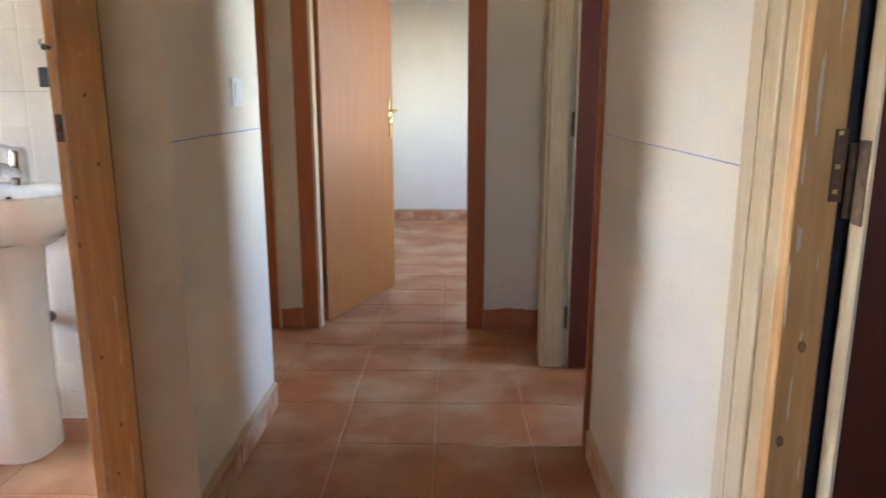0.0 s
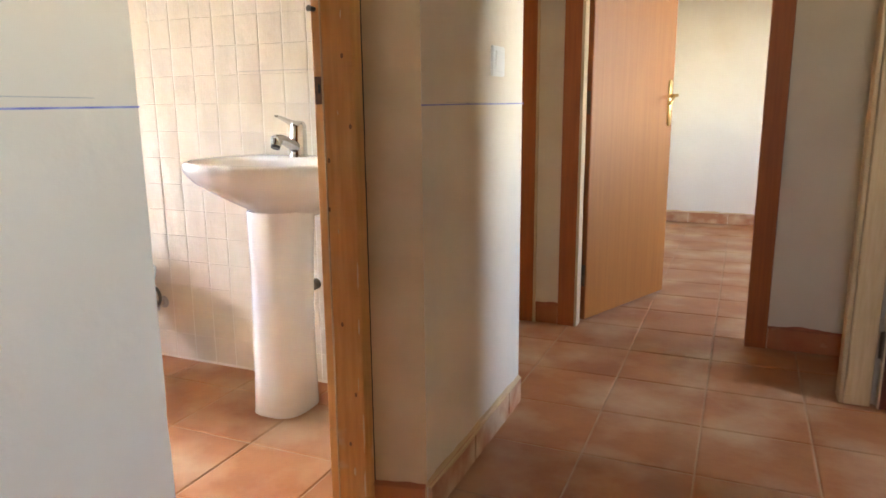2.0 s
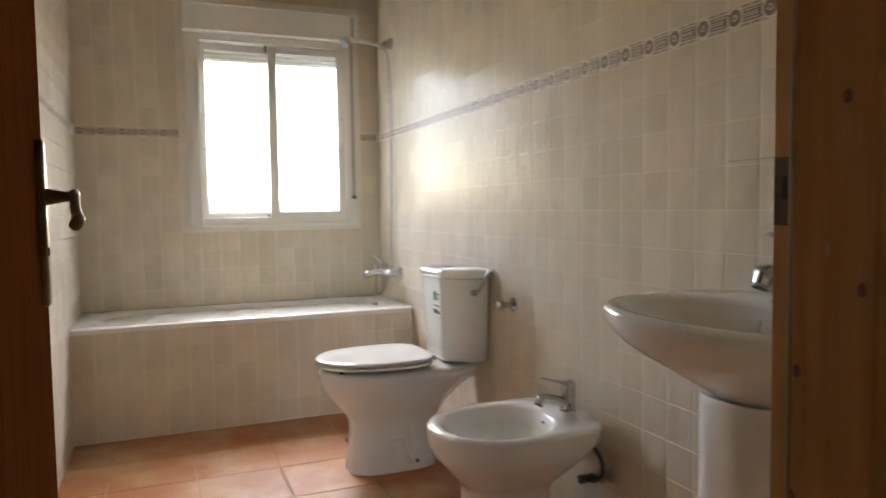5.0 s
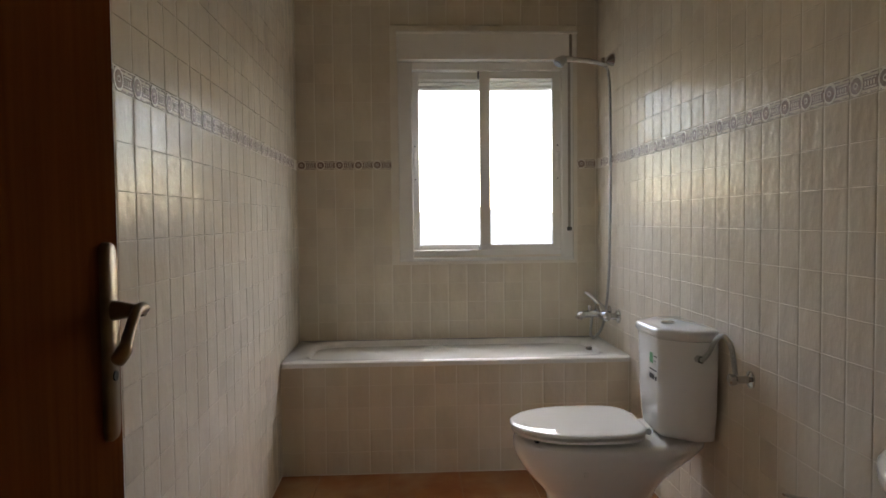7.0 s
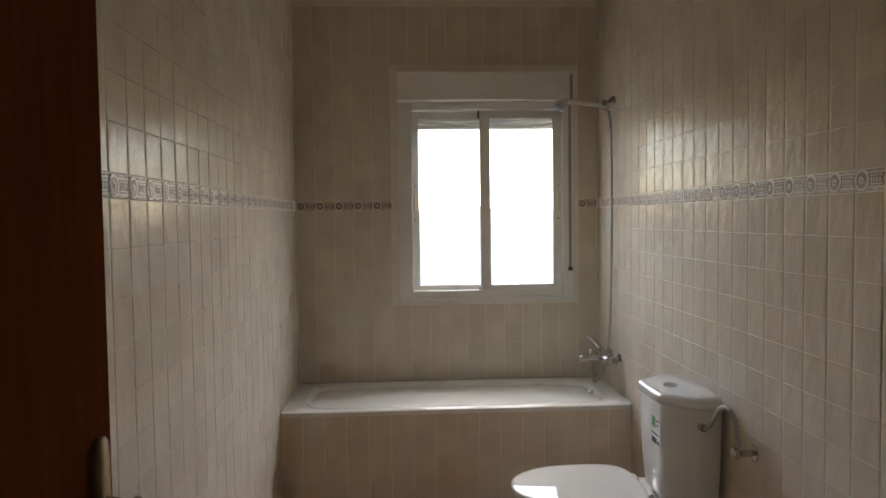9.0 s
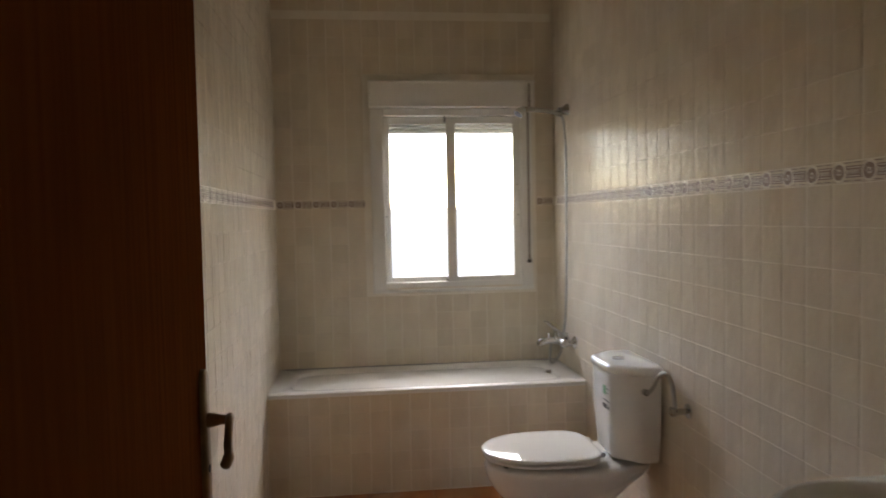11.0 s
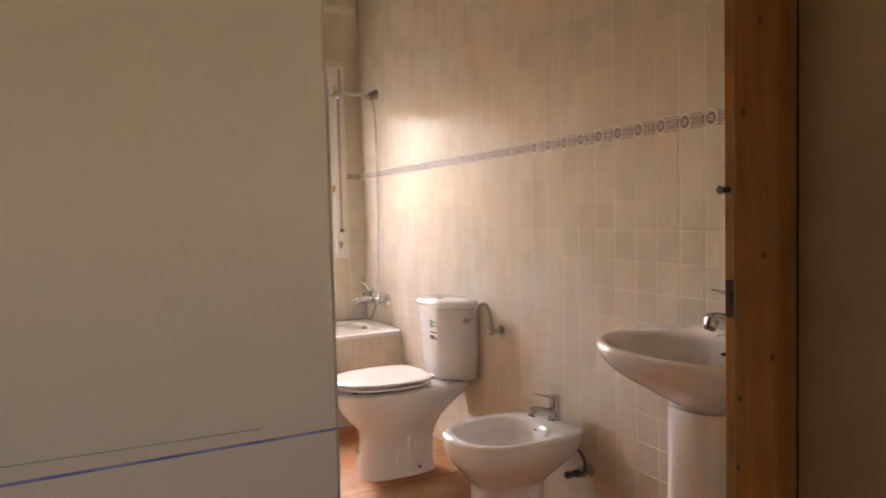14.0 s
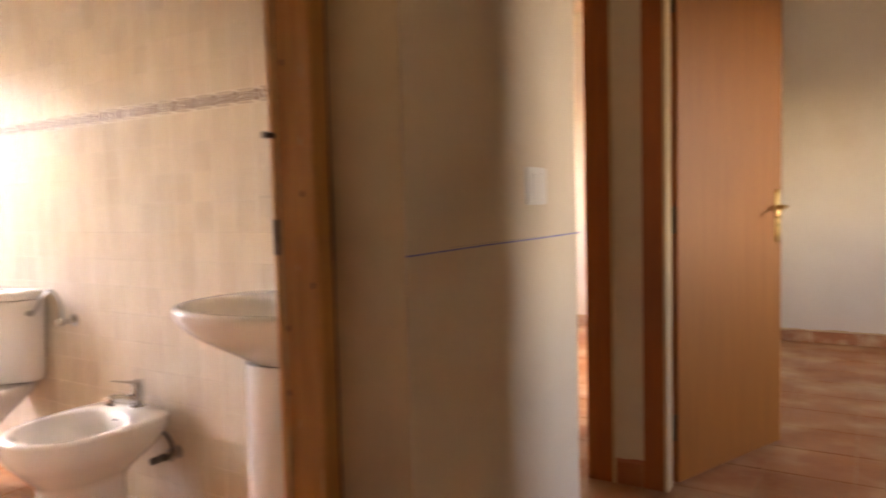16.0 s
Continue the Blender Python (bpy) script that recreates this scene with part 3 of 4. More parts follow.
# near right doorway: raw pine frame, hinge and dark leaf
jn = thing("door_frame_5", pose(0, 0, 0), "raw pine door frame with scratches and plaster smears", "door frame", kind="structure")
part("casing", boxes((RIGHT - 0.014, RIGHT - 0.001, NY1 + 0.09, NY1 + 0.165, 0, DOOR_H + 0.06), (RIGHT - 0.02, RIGHT - 0.001, NY1 + 0.055, NY1 + 0.089, 0, DOOR_H + 0.06),
                    (RIGHT - 0.017, RIGHT - 0.014, NY1 + 0.115, NY1 + 0.135, 0, DOOR_H + 0.06), bevel=0.0025), PINE_PALE, jn, smooth=40)
part("plaster_strip", boxes((RIGHT - 0.016, RIGHT + 0.002, NY1 + 0.016, NY1 + 0.054, 0, DOOR_H), bevel=0.004), REVEAL, jn)
part("jamb", boxes((RIGHT - 0.014, 1.146, NY1, NY1 + 0.03, 0, DOOR_H), bevel=0.005), PINE, jn, smooth=40)
# Solid black strip: the shade between jamb and leaf, put in as colour.
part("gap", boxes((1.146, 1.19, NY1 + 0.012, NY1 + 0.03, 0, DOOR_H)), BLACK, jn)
part("jamb", boxes((RIGHT - 0.012, RIGHT + 0.12, NY0 - 0.03, NY0, 0, DOOR_H), bevel=0.004), PINE, jn)
knots(jn, [(1.12, 0.79), (1.105, 0.66), (1.13, 0.55)], "y", NY1 - 0.0004, r=0.006)
smears(jn, [(1.108, 1.10, 0.006, 0.05), (1.098, 1.02, 0.004, 0.03), (1.102, 0.93, 0.006, 0.02), (1.118, 0.80, 0.004, 0.012), (1.112, 0.72, 0.004, 0.03), (1.135, 0.62, 0.004, 0.02), (1.095, 0.86, 0.003, 0.04),
            (1.125, 1.22, 0.004, 0.05), (1.10, 0.5, 0.005, 0.04), (1.128, 0.9, 0.002, 0.012)], NY1, -1)
hg = part("hinge", boxes((1.131, 1.146, NY1 - 0.003, NY1 + 0.001, 0.975, 1.062), bevel=0.001), HINGE, jn, "rusty steel hinge leaf")
for z in (0.985, 1.015, 1.055):
    part("screw", boxes((1.134, 1.139, NY1 - 0.0045, NY1 - 0.002, z, z + 0.005)), BRASS, hg)
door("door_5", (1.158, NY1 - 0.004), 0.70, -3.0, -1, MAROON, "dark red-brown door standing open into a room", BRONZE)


# ---- skirting ----
def skirting(x0, y0, x1, y1, h=0.09, t=0.011, tile=SKIRT):
    """A run of skirting tiles; the wall lies to the left of the way from the first point to the second."""
    L = math.hypot(x1 - x0, y1 - y0)
    s = thing("baseboard", pose(x0, y0, 0, 0, 0, math.degrees(math.atan2(y1 - y0, x1 - x0))), "terracotta skirting tiles smeared with plaster", "skirting", kind="structure")
    a = 0.0
    while a < L - 0.01:
        c = min(a + 0.31, L)
        bm = bmesh.new()
        box(bm, a + 0.001, c - 0.001, -t, -0.001, 0.0, h + random.uniform(-0.003, 0.003), 0.004, seg=2)
        part("skirting_tile", bm, tile, s, smooth=50)
        a = c
    rings, n = [], max(2, int(L / 0.012))
    for k in range(n + 1):
        u = L * k / n
        p = Vector((x0 + u, y0 * 3.7, 0))
        up = 0.005 + 0.012 * max(0, noise.noise(p * 9) + 0.25) + 0.004 * noise.noise(p * 40)
        out = 0.004 + 0.003 * noise.noise(p * 17)
        down = 0.004 + 0.02 * max(0, noise.noise(p * 6 + Vector((7, 0, 0))))
        rings.append([(u, 0.0, h + up), (u, -0.0015, h + up), (u, -out, h + 0.001), (u, -t - 0.0012, h - 0.002), (u, -t - 0.0008, h - down), (u, 0.0, h - down)])
    bm = bmesh.new()
    loft(bm, rings)
    part("mortar_edge", bm, REVEAL if tile is SKIRT else tile, s, smooth=60)


skirting(COR, -1.5, COR, 2.181)
skirting(-0.098, 2.933, COR - 0.002, 2.960, tile=SKIRT_RED)
skirting(COR, 2.962, COR, CORNER - 0.01)
skirting(-0.159, FAR, -0.053, FAR, tile=SKIRT_RED)
skirting(FX1 + 0.083, FAR, RIGHT, FAR, tile=SKIRT_RED)
skirting(RIGHT, FAR, RIGHT, RY1 + 0.085, tile=SKIRT_RED)
skirting(RIGHT, RY0 - 0.062, RIGHT, NY1 + 0.168)
skirting(-0.02, 7.74, EX, 7.74)
skirting(WX, 7.74, -0.10, 7.74)

# ---- marks on the walls ----
marks = thing("level_line", pose(0, 0, 0), "blue chalk level lines snapped on the plaster", "wall mark", kind="structure")


def line(x0, y0, z0, x1, y1, z1, w, m):
    """A thin drawn line, a hair proud of the wall it lies on."""
    bm = bmesh.new()
    a, c = Vector((x0, y0, z0)), Vector((x1, y1, z1))
    d = (c - a).normalized()
    nrm = Vector((0, 0, 1)).cross(d).normalized()
    prof = [(-w, -0.0004), (w, -0.0004), (w, 0.0006), (-w, 0.0006)]
    loft(bm, [[p + Vector((0, 0, u)) + nrm * v for u, v in prof] for p in (a, a.lerp(c, 0.35) + Vector((0, 0, 0.0008)), a.lerp(c, 0.7) - Vector((0, 0, 0.0006)), c)])
    return part("drawn_line", bm, m, marks)


line(COR, 2.962, 0.9995, COR, 3.733, 1.001, 0.0015, BLUE)
line(COR, 3.1, 1.005, COR, 3.733, 1.002, 0.0004, PENCIL)
line(COR, 0.3, 0.998, COR, 2.181, 1.002, 0.0011, BLUE)
line(COR, 0.9, 1.027, COR, 2.12, 1.012, 0.0004, PENCIL)
line(RIGHT, NY1 + 0.17, 1.0, RIGHT, RY0 - 0.08, 1.0, 0.0009, BLUE)
line(-0.97, SAN - 0.001, 1.118, -0.24, SAN - 0.001, 1.12, 0.0008, PENCIL)

# smears of filler beside the doorway
for y, z, w, k in ((2.188, 1.28, 0.003, 0.006), (2.185, 1.20, 0.003, 0.004), (2.19, 1.154, 0.0025, 0.004)):
    bm = bmesh.new()
    pts = [(w * (0.7 + 0.3 * noise.noise(Vector((q, z, y * 9)))) * math.cos(q), k * (0.75 + 0.25 * noise.noise(Vector((y, q, z * 5)))) * math.sin(q)) for q in (2 * math.pi * i / 16 for i in range(16))]
    loft(bm, [[(COR - 0.0005, y + a, z + c) for a, c in pts], [(COR + 0.0008, y + a * 0.8, z + c * 0.8) for a, c in pts]])
    part("filler_smear", bm, REVEAL, marks)

# light switch
sw = thing("light_switch", pose(COR, 3.462, 1.116, 0, 0, 90), "white plastic light switch on the corridor wall", "light switch")
bm = bmesh.new()
box(bm, -0.052, 0.052, -0.008, 0.0, -0.041, 0.041, 0.003, seg=2)
part("plate", bm, SWITCH, sw, smooth=50)
bm = bmesh.new()
box(bm, -0.032, 0.032, -0.011, -0.007, -0.029, 0.029, 0.002, pose(0, 0, 0, 3))
part("rocker", bm, SWITCH, sw)


# ---- bathroom things ----
def mixer(parent, y, z, s=1.0, x=0.0):
    """A single-lever mixer tap whose spout points to -y."""
    bm = bmesh.new()
    tube(bm, [(x, y, z), (x, y, z + 0.005 * s), (x, y, z + 0.008 * s)], [0.031 * s, 0.031 * s, 0.028 * s], 22)
    tube(bm, [(x, y, z + 0.006 * s), (x, y + 0.001 * s, z + 0.035 * s), (x, y + 0.003 * s, z + 0.07 * s), (x, y + 0.004 * s, z + 0.085 * s)], [0.028 * s, 0.027 * s, 0.026 * s, 0.025 * s], 20)
    tube(bm, curve([(x, y + 0.002 * s, z + 0.022 * s), (x, y - 0.045 * s, z + 0.045 * s), (x, y - 0.095 * s, z + 0.06 * s), (x, y - 0.122 * s, z + 0.058 * s)], 4),
         [0.021 * s, 0.020 * s, 0.019 * s, 0.018 * s, 0.017 * s, 0.016 * s] + [0.0155 * s] * 7, 16)
    tube(bm, [(x, y - 0.11 * s, z + 0.058 * s), (x, y - 0.118 * s, z + 0.04 * s)], [0.0165 * s, 0.0155 * s], 16)
    t = part("tap", bm, CHROME, parent, "chrome single-lever mixer tap", smooth=60)
    bm = bmesh.new()
    tube(bm, [(x, y + 0.004 * s, z + 0.086 * s), (x, y + 0.004 * s, z + 0.098 * s), (x, y + 0.003 * s, z + 0.108 * s), (x, y + 0.002 * s, z + 0.111 * s)], [0.0255 * s, 0.025 * s, 0.02 * s, 0.008 * s], 18)
    loft(bm, [[(x + sx * w * s, y + v * s, z + (h + sz * t) * s) for sx, sz in ((-1, -1), (1, -1), (1, 1), (-1, 1))]
              for v, h, w, t in ((0.012, 0.098, 0.018, 0.009), (-0.02, 0.105, 0.014, 0.007), (-0.055, 0.115, 0.010, 0.004), (-0.095, 0.127, 0.008, 0.003), (-0.108, 0.130, 0.006, 0.002))])
    part("lever", bm, CHROME, t, smooth=60)
    bm = bmesh.new()
    tube(bm, [(x, y - 0.1182 * s, z + 0.0405 * s), (x, y - 0.1215 * s, z + 0.034 * s)], 0.0145 * s, 14)
    part("aerator", bm, DARK, t, smooth=60)
    return t


def stickers(parent, rows):
    for name, m, x0, x1, y, z0, z1 in rows:
        part(name, boxes((x0, x1, y - 0.0006, y + 0.001, z0, z1)), m, parent)


def foot_recess(parent, x, y0, y1, z0, z1):
    """The raised lip round the fixing recess on a ceramic foot."""
    bm = bmesh.new()
    cy, cz, hy, hz = (y0 + y1) / 2, (z0 + z1) / 2, (y1 - y0) / 2, (z1 - z0) / 2
    pts = [(x, cy + hy * math.copysign(abs(math.cos(q)) ** 0.4, math.cos(q)), cz + hz * math.copysign(abs(math.sin(q)) ** 0.4, math.sin(q))) for q in (2 * math.pi * (k + 0.5) / 24 for k in range(24))]
    tube(bm, pts, 0.0045, 8, closed=True)
    part("recess_lip", bm, CERAMIC, parent, smooth=60)


def toilet():
    t = thing("toilet", pose(-2.372, SAN, 0), "white ceramic close-coupled toilet with closed lid and stickers", "toilet")
    bm = bmesh.new()
    out = smooth_rings([(0.0, 0.112, -0.555, -0.20, 3.2), (0.025, 0.110, -0.552, -0.20, 3.0), (0.11, 0.103, -0.54, -0.20, 2.8), (0.17, 0.104, -0.538, -0.195, 2.6), (0.21, 0.116, -0.55, -0.18, 2.4), (0.255, 0.143, -0.59, -0.16, 2.3),
                        (0.305, 0.166, -0.63, -0.11, 2.3), (0.35, 0.178, -0.652, -0.05, 2.3), (0.378, 0.181, -0.655, -0.02, 2.4), (0.392, 0.178, -0.652, -0.015, 2.5)], 4, nb=3.5)
    loft(bm, out + [ring(0.400, 0.166, -0.640, -0.02, 2.5, nb=3.5), ring(0.401, 0.150, -0.62, -0.03, 2.5, nb=3.5)])
    p = part("pan", bm, CERAMIC, t, smooth=50)
    foot_recess(p, 0.105, -0.40, -0.345, 0.035, 0.125)
    bm = bmesh.new()
    tube(bm, curve([(0.150, -0.45, 0.318), (0.150, -0.34, 0.335), (0.128, -0.27, 0.325), (0.10, -0.30, 0.25), (0.094, -0.34, 0.17), (0.097, -0.335, 0.08), (0.10, -0.31, 0.03)], 5), 0.016, 8)
    part("trap_ridge", bm, CERAMIC, p, smooth=60)
    bm = bmesh.new()
    tube(bm, [(0.106, -0.30, 0.035), (0.114, -0.30, 0.035)], 0.008, 10)
    part("fixing_cap", bm, DARK, p)
    bm = bmesh.new()
    loft(bm, [ring(z, rx, f, -0.225, 2.1, nb=4.0) for z, rx, f in ((0.414, 0.155, -0.632), (0.419, 0.182, -0.659), (0.421, 0.184, -0.661), (0.427, 0.184, -0.661), (0.4295, 0.18, -0.658), (0.4296, 0.155, -0.632))])
    part("seat", bm, SEAT, t, smooth=50)
    bm = bmesh.new()
    loft(bm, [ring(z, rx, f, b, 2.1, nb=4.0) for z, rx, f, b in ((0.436, 0.157, -0.634, -0.25), (0.4362, 0.18, -0.66, -0.225), (0.4385, 0.187, -0.666, -0.22), (0.444, 0.187, -0.666, -0.22), (0.4475, 0.182, -0.660, -0.225), (0.4490, 0.168, -0.645, -0.236), (0.4506, 0.13, -0.60, -0.26), (0.4516, 0.06, -0.51, -0.33))])
    lid = part("lid", bm, SEAT, t, "closed white plastic seat lid", smooth=60)
    for x in (-0.075, 0.075):
        bm = bmesh.new()
        tube(bm, [(x - 0.02, -0.215, 0.43), (x + 0.02, -0.215, 0.43)], 0.011, 12)
        part("hinge", bm, SEAT, lid, smooth=60)
    for x in (-0.1, 0.1):
        part("buffer", boxes((x - 0.012, x + 0.012, -0.60, -0.585, 0.405, 0.418), bevel=0.002), BLACK, lid)

    def outline(z, w, f):
        c = 0.085
        pts = [(-w, 0.0 - 0.012), (-w, f + c), (-w + c * 0.95, f), (w - c * 0.95, f), (w, f + c), (w, -0.012)]
        rnd = []
        for i, q in enumerate(pts):
            a, d = Vector(pts[i - 1]), Vector(pts[(i + 1) % len(pts)])
            v = Vector(q)
            for k in (0.0, 0.5, 1.0):
                e1, e2 = v + (a - v).normalized() * 0.02, v + (d - v).normalized() * 0.02
                pt = e1 * (1 - k) ** 2 + v * 2 * k * (1 - k) + e2 * k * k
                rnd.append((pt.x, pt.y, z))
        return rnd

    bm = bmesh.new()
    loft(bm, [outline(0.408, 0.15, -0.165), outline(0.425, 0.163, -0.178), outline(0.52, 0.176, -0.184), outline(0.735, 0.186, -0.188), outline(0.742, 0.183, -0.185)])
    cis = part("cistern", bm, CERAMIC, t, smooth=40)
    bm = bmesh.new()
    loft(bm, [outline(0.745, 0.19, -0.192), outline(0.752, 0.194, -0.196), outline(0.768, 0.193, -0.195), outline(0.776, 0.186, -0.188), outline(0.779, 0.17, -0.172)])
    cl = part("cistern_lid", bm, CERAMIC, t, smooth=50)
    bm = bmesh.new()
    tube(bm, [(0, -0.115, 0.777), (0, -0.115, 0.784), (0, -0.115, 0.786)], [0.024, 0.024, 0.02], 20)
    part("flush_button", bm, CHROME, cl, smooth=50)
    y = -0.1858
    stickers(cis, [("sticker", PAPER, 0.018, 0.10, y, 0.595, 0.692), ("sticker_mark", GREEN, 0.024, 0.056, y - 0.0008, 0.652, 0.687), ("sticker_text", INK, 0.062, 0.09, y - 0.0008, 0.676, 0.68),
                   ("sticker_text", INK, 0.062, 0.084, y - 0.0008, 0.661, 0.664), ("sticker_bar", INK, 0.022, 0.066, y - 0.0008, 0.598, 0.616), ("sticker_bar", INK, 0.074, 0.09, y - 0.0008, 0.598, 0.612), ("sticker_text", INK, 0.024, 0.09, y - 0.0008, 0.628, 0.633)])
    stickers(p, [("sticker_bar", INK, -0.055, -0.02, -0.5435, 0.095, 0.112)])
    # supply pipe
    bm = bmesh.new()
    tube(bm, curve([(0.18, -0.085, 0.69), (0.21, -0.082, 0.692), (0.24, -0.075, 0.72), (0.268, -0.066, 0.765), (0.30, -0.056, 0.782), (0.332, -0.048, 0.755), (0.35, -0.046, 0.70), (0.358, -0.046, 0.675)], 6), 0.0075, 10)
    part("supply_hose", bm, STEEL, t, "braided steel supply hose", smooth=60)
    bm = bmesh.new()
    tube(bm, [(0.18, -0.085, 0.69), (0.205, -0.083, 0.691)], 0.013, 6)
    part("hose_nut", bm, CHROME, t)
    v = thing("stop_valve", pose(-2.012, SAN, 0.662), "chrome angle stop valve on the tiled wall", "valve")
    bm = bmesh.new()
    tube(bm, [(0, 0, 0), (0, -0.004, 0), (0, -0.01, 0)], [0.026, 0.026, 0.014], 20)
    part("escutcheon", bm, CHROME, v, smooth=50)
    bm = bmesh.new()
    tube(bm, [(0, -0.008, 0), (0, -0.045, 0)], 0.011, 14)
    tube(bm, [(0, -0.05, 0), (-0.025, -0.052, 0.003)], 0.011, 14)
    part("body", bm, CHROME, v, smooth=60)
    bm = bmesh.new()
    tube(bm, [(0, -0.045, 0), (0, -0.05, 0), (0, -0.065, 0), (0, -0.068, 0)], [0.014, 0.017, 0.017, 0.012], 8)
    part("knob", bm, CHROME, v)


toilet()


def bidet():
    t = thing("bidet", pose(-1.548, SAN, 0) @ Matrix.Diagonal((1, 1, 1.008, 1)), "white ceramic bidet with a chrome mixer tap", "bidet")
    bm = bmesh.new()
    out = smooth_rings([(0.0, 0.105, -0.425, -0.16, 3.2), (0.025, 0.103, -0.42, -0.16, 3.0), (0.12, 0.100, -0.412, -0.16, 2.8), (0.19, 0.100, -0.41, -0.16, 2.6), (0.215, 0.108, -0.416, -0.155, 2.5), (0.24, 0.13, -0.437, -0.14, 2.4),
                        (0.275, 0.158, -0.468, -0.10, 2.3), (0.31, 0.182, -0.497, -0.06, 2.3), (0.345, 0.192, -0.507, -0.03, 2.4), (0.384, 0.193, -0.508, -0.02, 2.4)], 4, nb=4.0, tilt=0.0)
    rim = [ring(0.392, 0.185, -0.499, -0.026, 2.4, nb=4.0), ring(0.392, 0.168, -0.480, -0.135, 2.4, nb=2.6), ring(0.384, 0.152, -0.462, -0.145, 2.3, nb=2.5), ring(0.34, 0.142, -0.448, -0.155, 2.2, nb=2.3),
           ring(0.28, 0.115, -0.41, -0.175, 2.1, nb=2.1), ring(0.245, 0.06, -0.35, -0.22, 2.0, nb=2.0)]
    loft(bm, out + rim)
    p = part("bowl", bm, CERAMIC, t, smooth=55)
    foot_recess(p, 0.1005, -0.31, -0.255, 0.035, 0.12)
    bm = bmesh.new()
    tube(bm, [(0, -0.139, 0.362), (0, -0.149, 0.36)], 0.011, 14)
    part("overflow", bm, BLACK, p)
    bm = bmesh.new()
    tube(bm, [(0, -0.285, 0.246), (0, -0.285, 0.25)], 0.02, 16)
    part("drain", bm, CHROME, p)
    mixer(t, -0.062, 0.39, 0.86)
    bm = bmesh.new()
    tube(bm, [(0.1, -0.24, 0.035), (0.108, -0.24, 0.035)], 0.008, 10)
    part("fixing_cap", bm, DARK, p)
    stickers(p, [("sticker_bar", INK, -0.05, -0.015, -0.4185, 0.10, 0.118)])
    bm = bmesh.new()
    tube(bm, curve([(0.07, -0.06, 0.34), (0.11, -0.055, 0.325), (0.15, -0.045, 0.285), (0.152, -0.045, 0.24), (0.125, -0.055, 0.215)], 6), 0.006, 10)
    part("supply_hose", bm, DARK, t, smooth=60)
    for x, z in ((0.11, 0.212), (0.155, 0.232)):
        v = thing("stop_valve", pose(-1.572 + x, SAN, z), "dull chrome stop valve under the bidet", "valve", "bidet valves")
        bm = bmesh.new()
        tube(bm, [(0, 0, 0), (0, -0.004, 0), (0, -0.012, 0)], [0.024, 0.024, 0.013], 18)
        part("escutcheon", bm, STEEL, v, smooth=50)
        bm = bmesh.new()
        tube(bm, [(0, -0.01, 0), (0, -0.055, 0)], 0.012, 12)
        part("body", bm, CHROME, v, smooth=60)
        bm = bmesh.new()
        tube(bm, [(0, -0.055, 0), (0, -0.06, 0), (0, -0.075, 0), (0, -0.079, 0)], [0.011, 0.014, 0.014, 0.010], 8)
        part("knob", bm, DARK, v)


bidet()


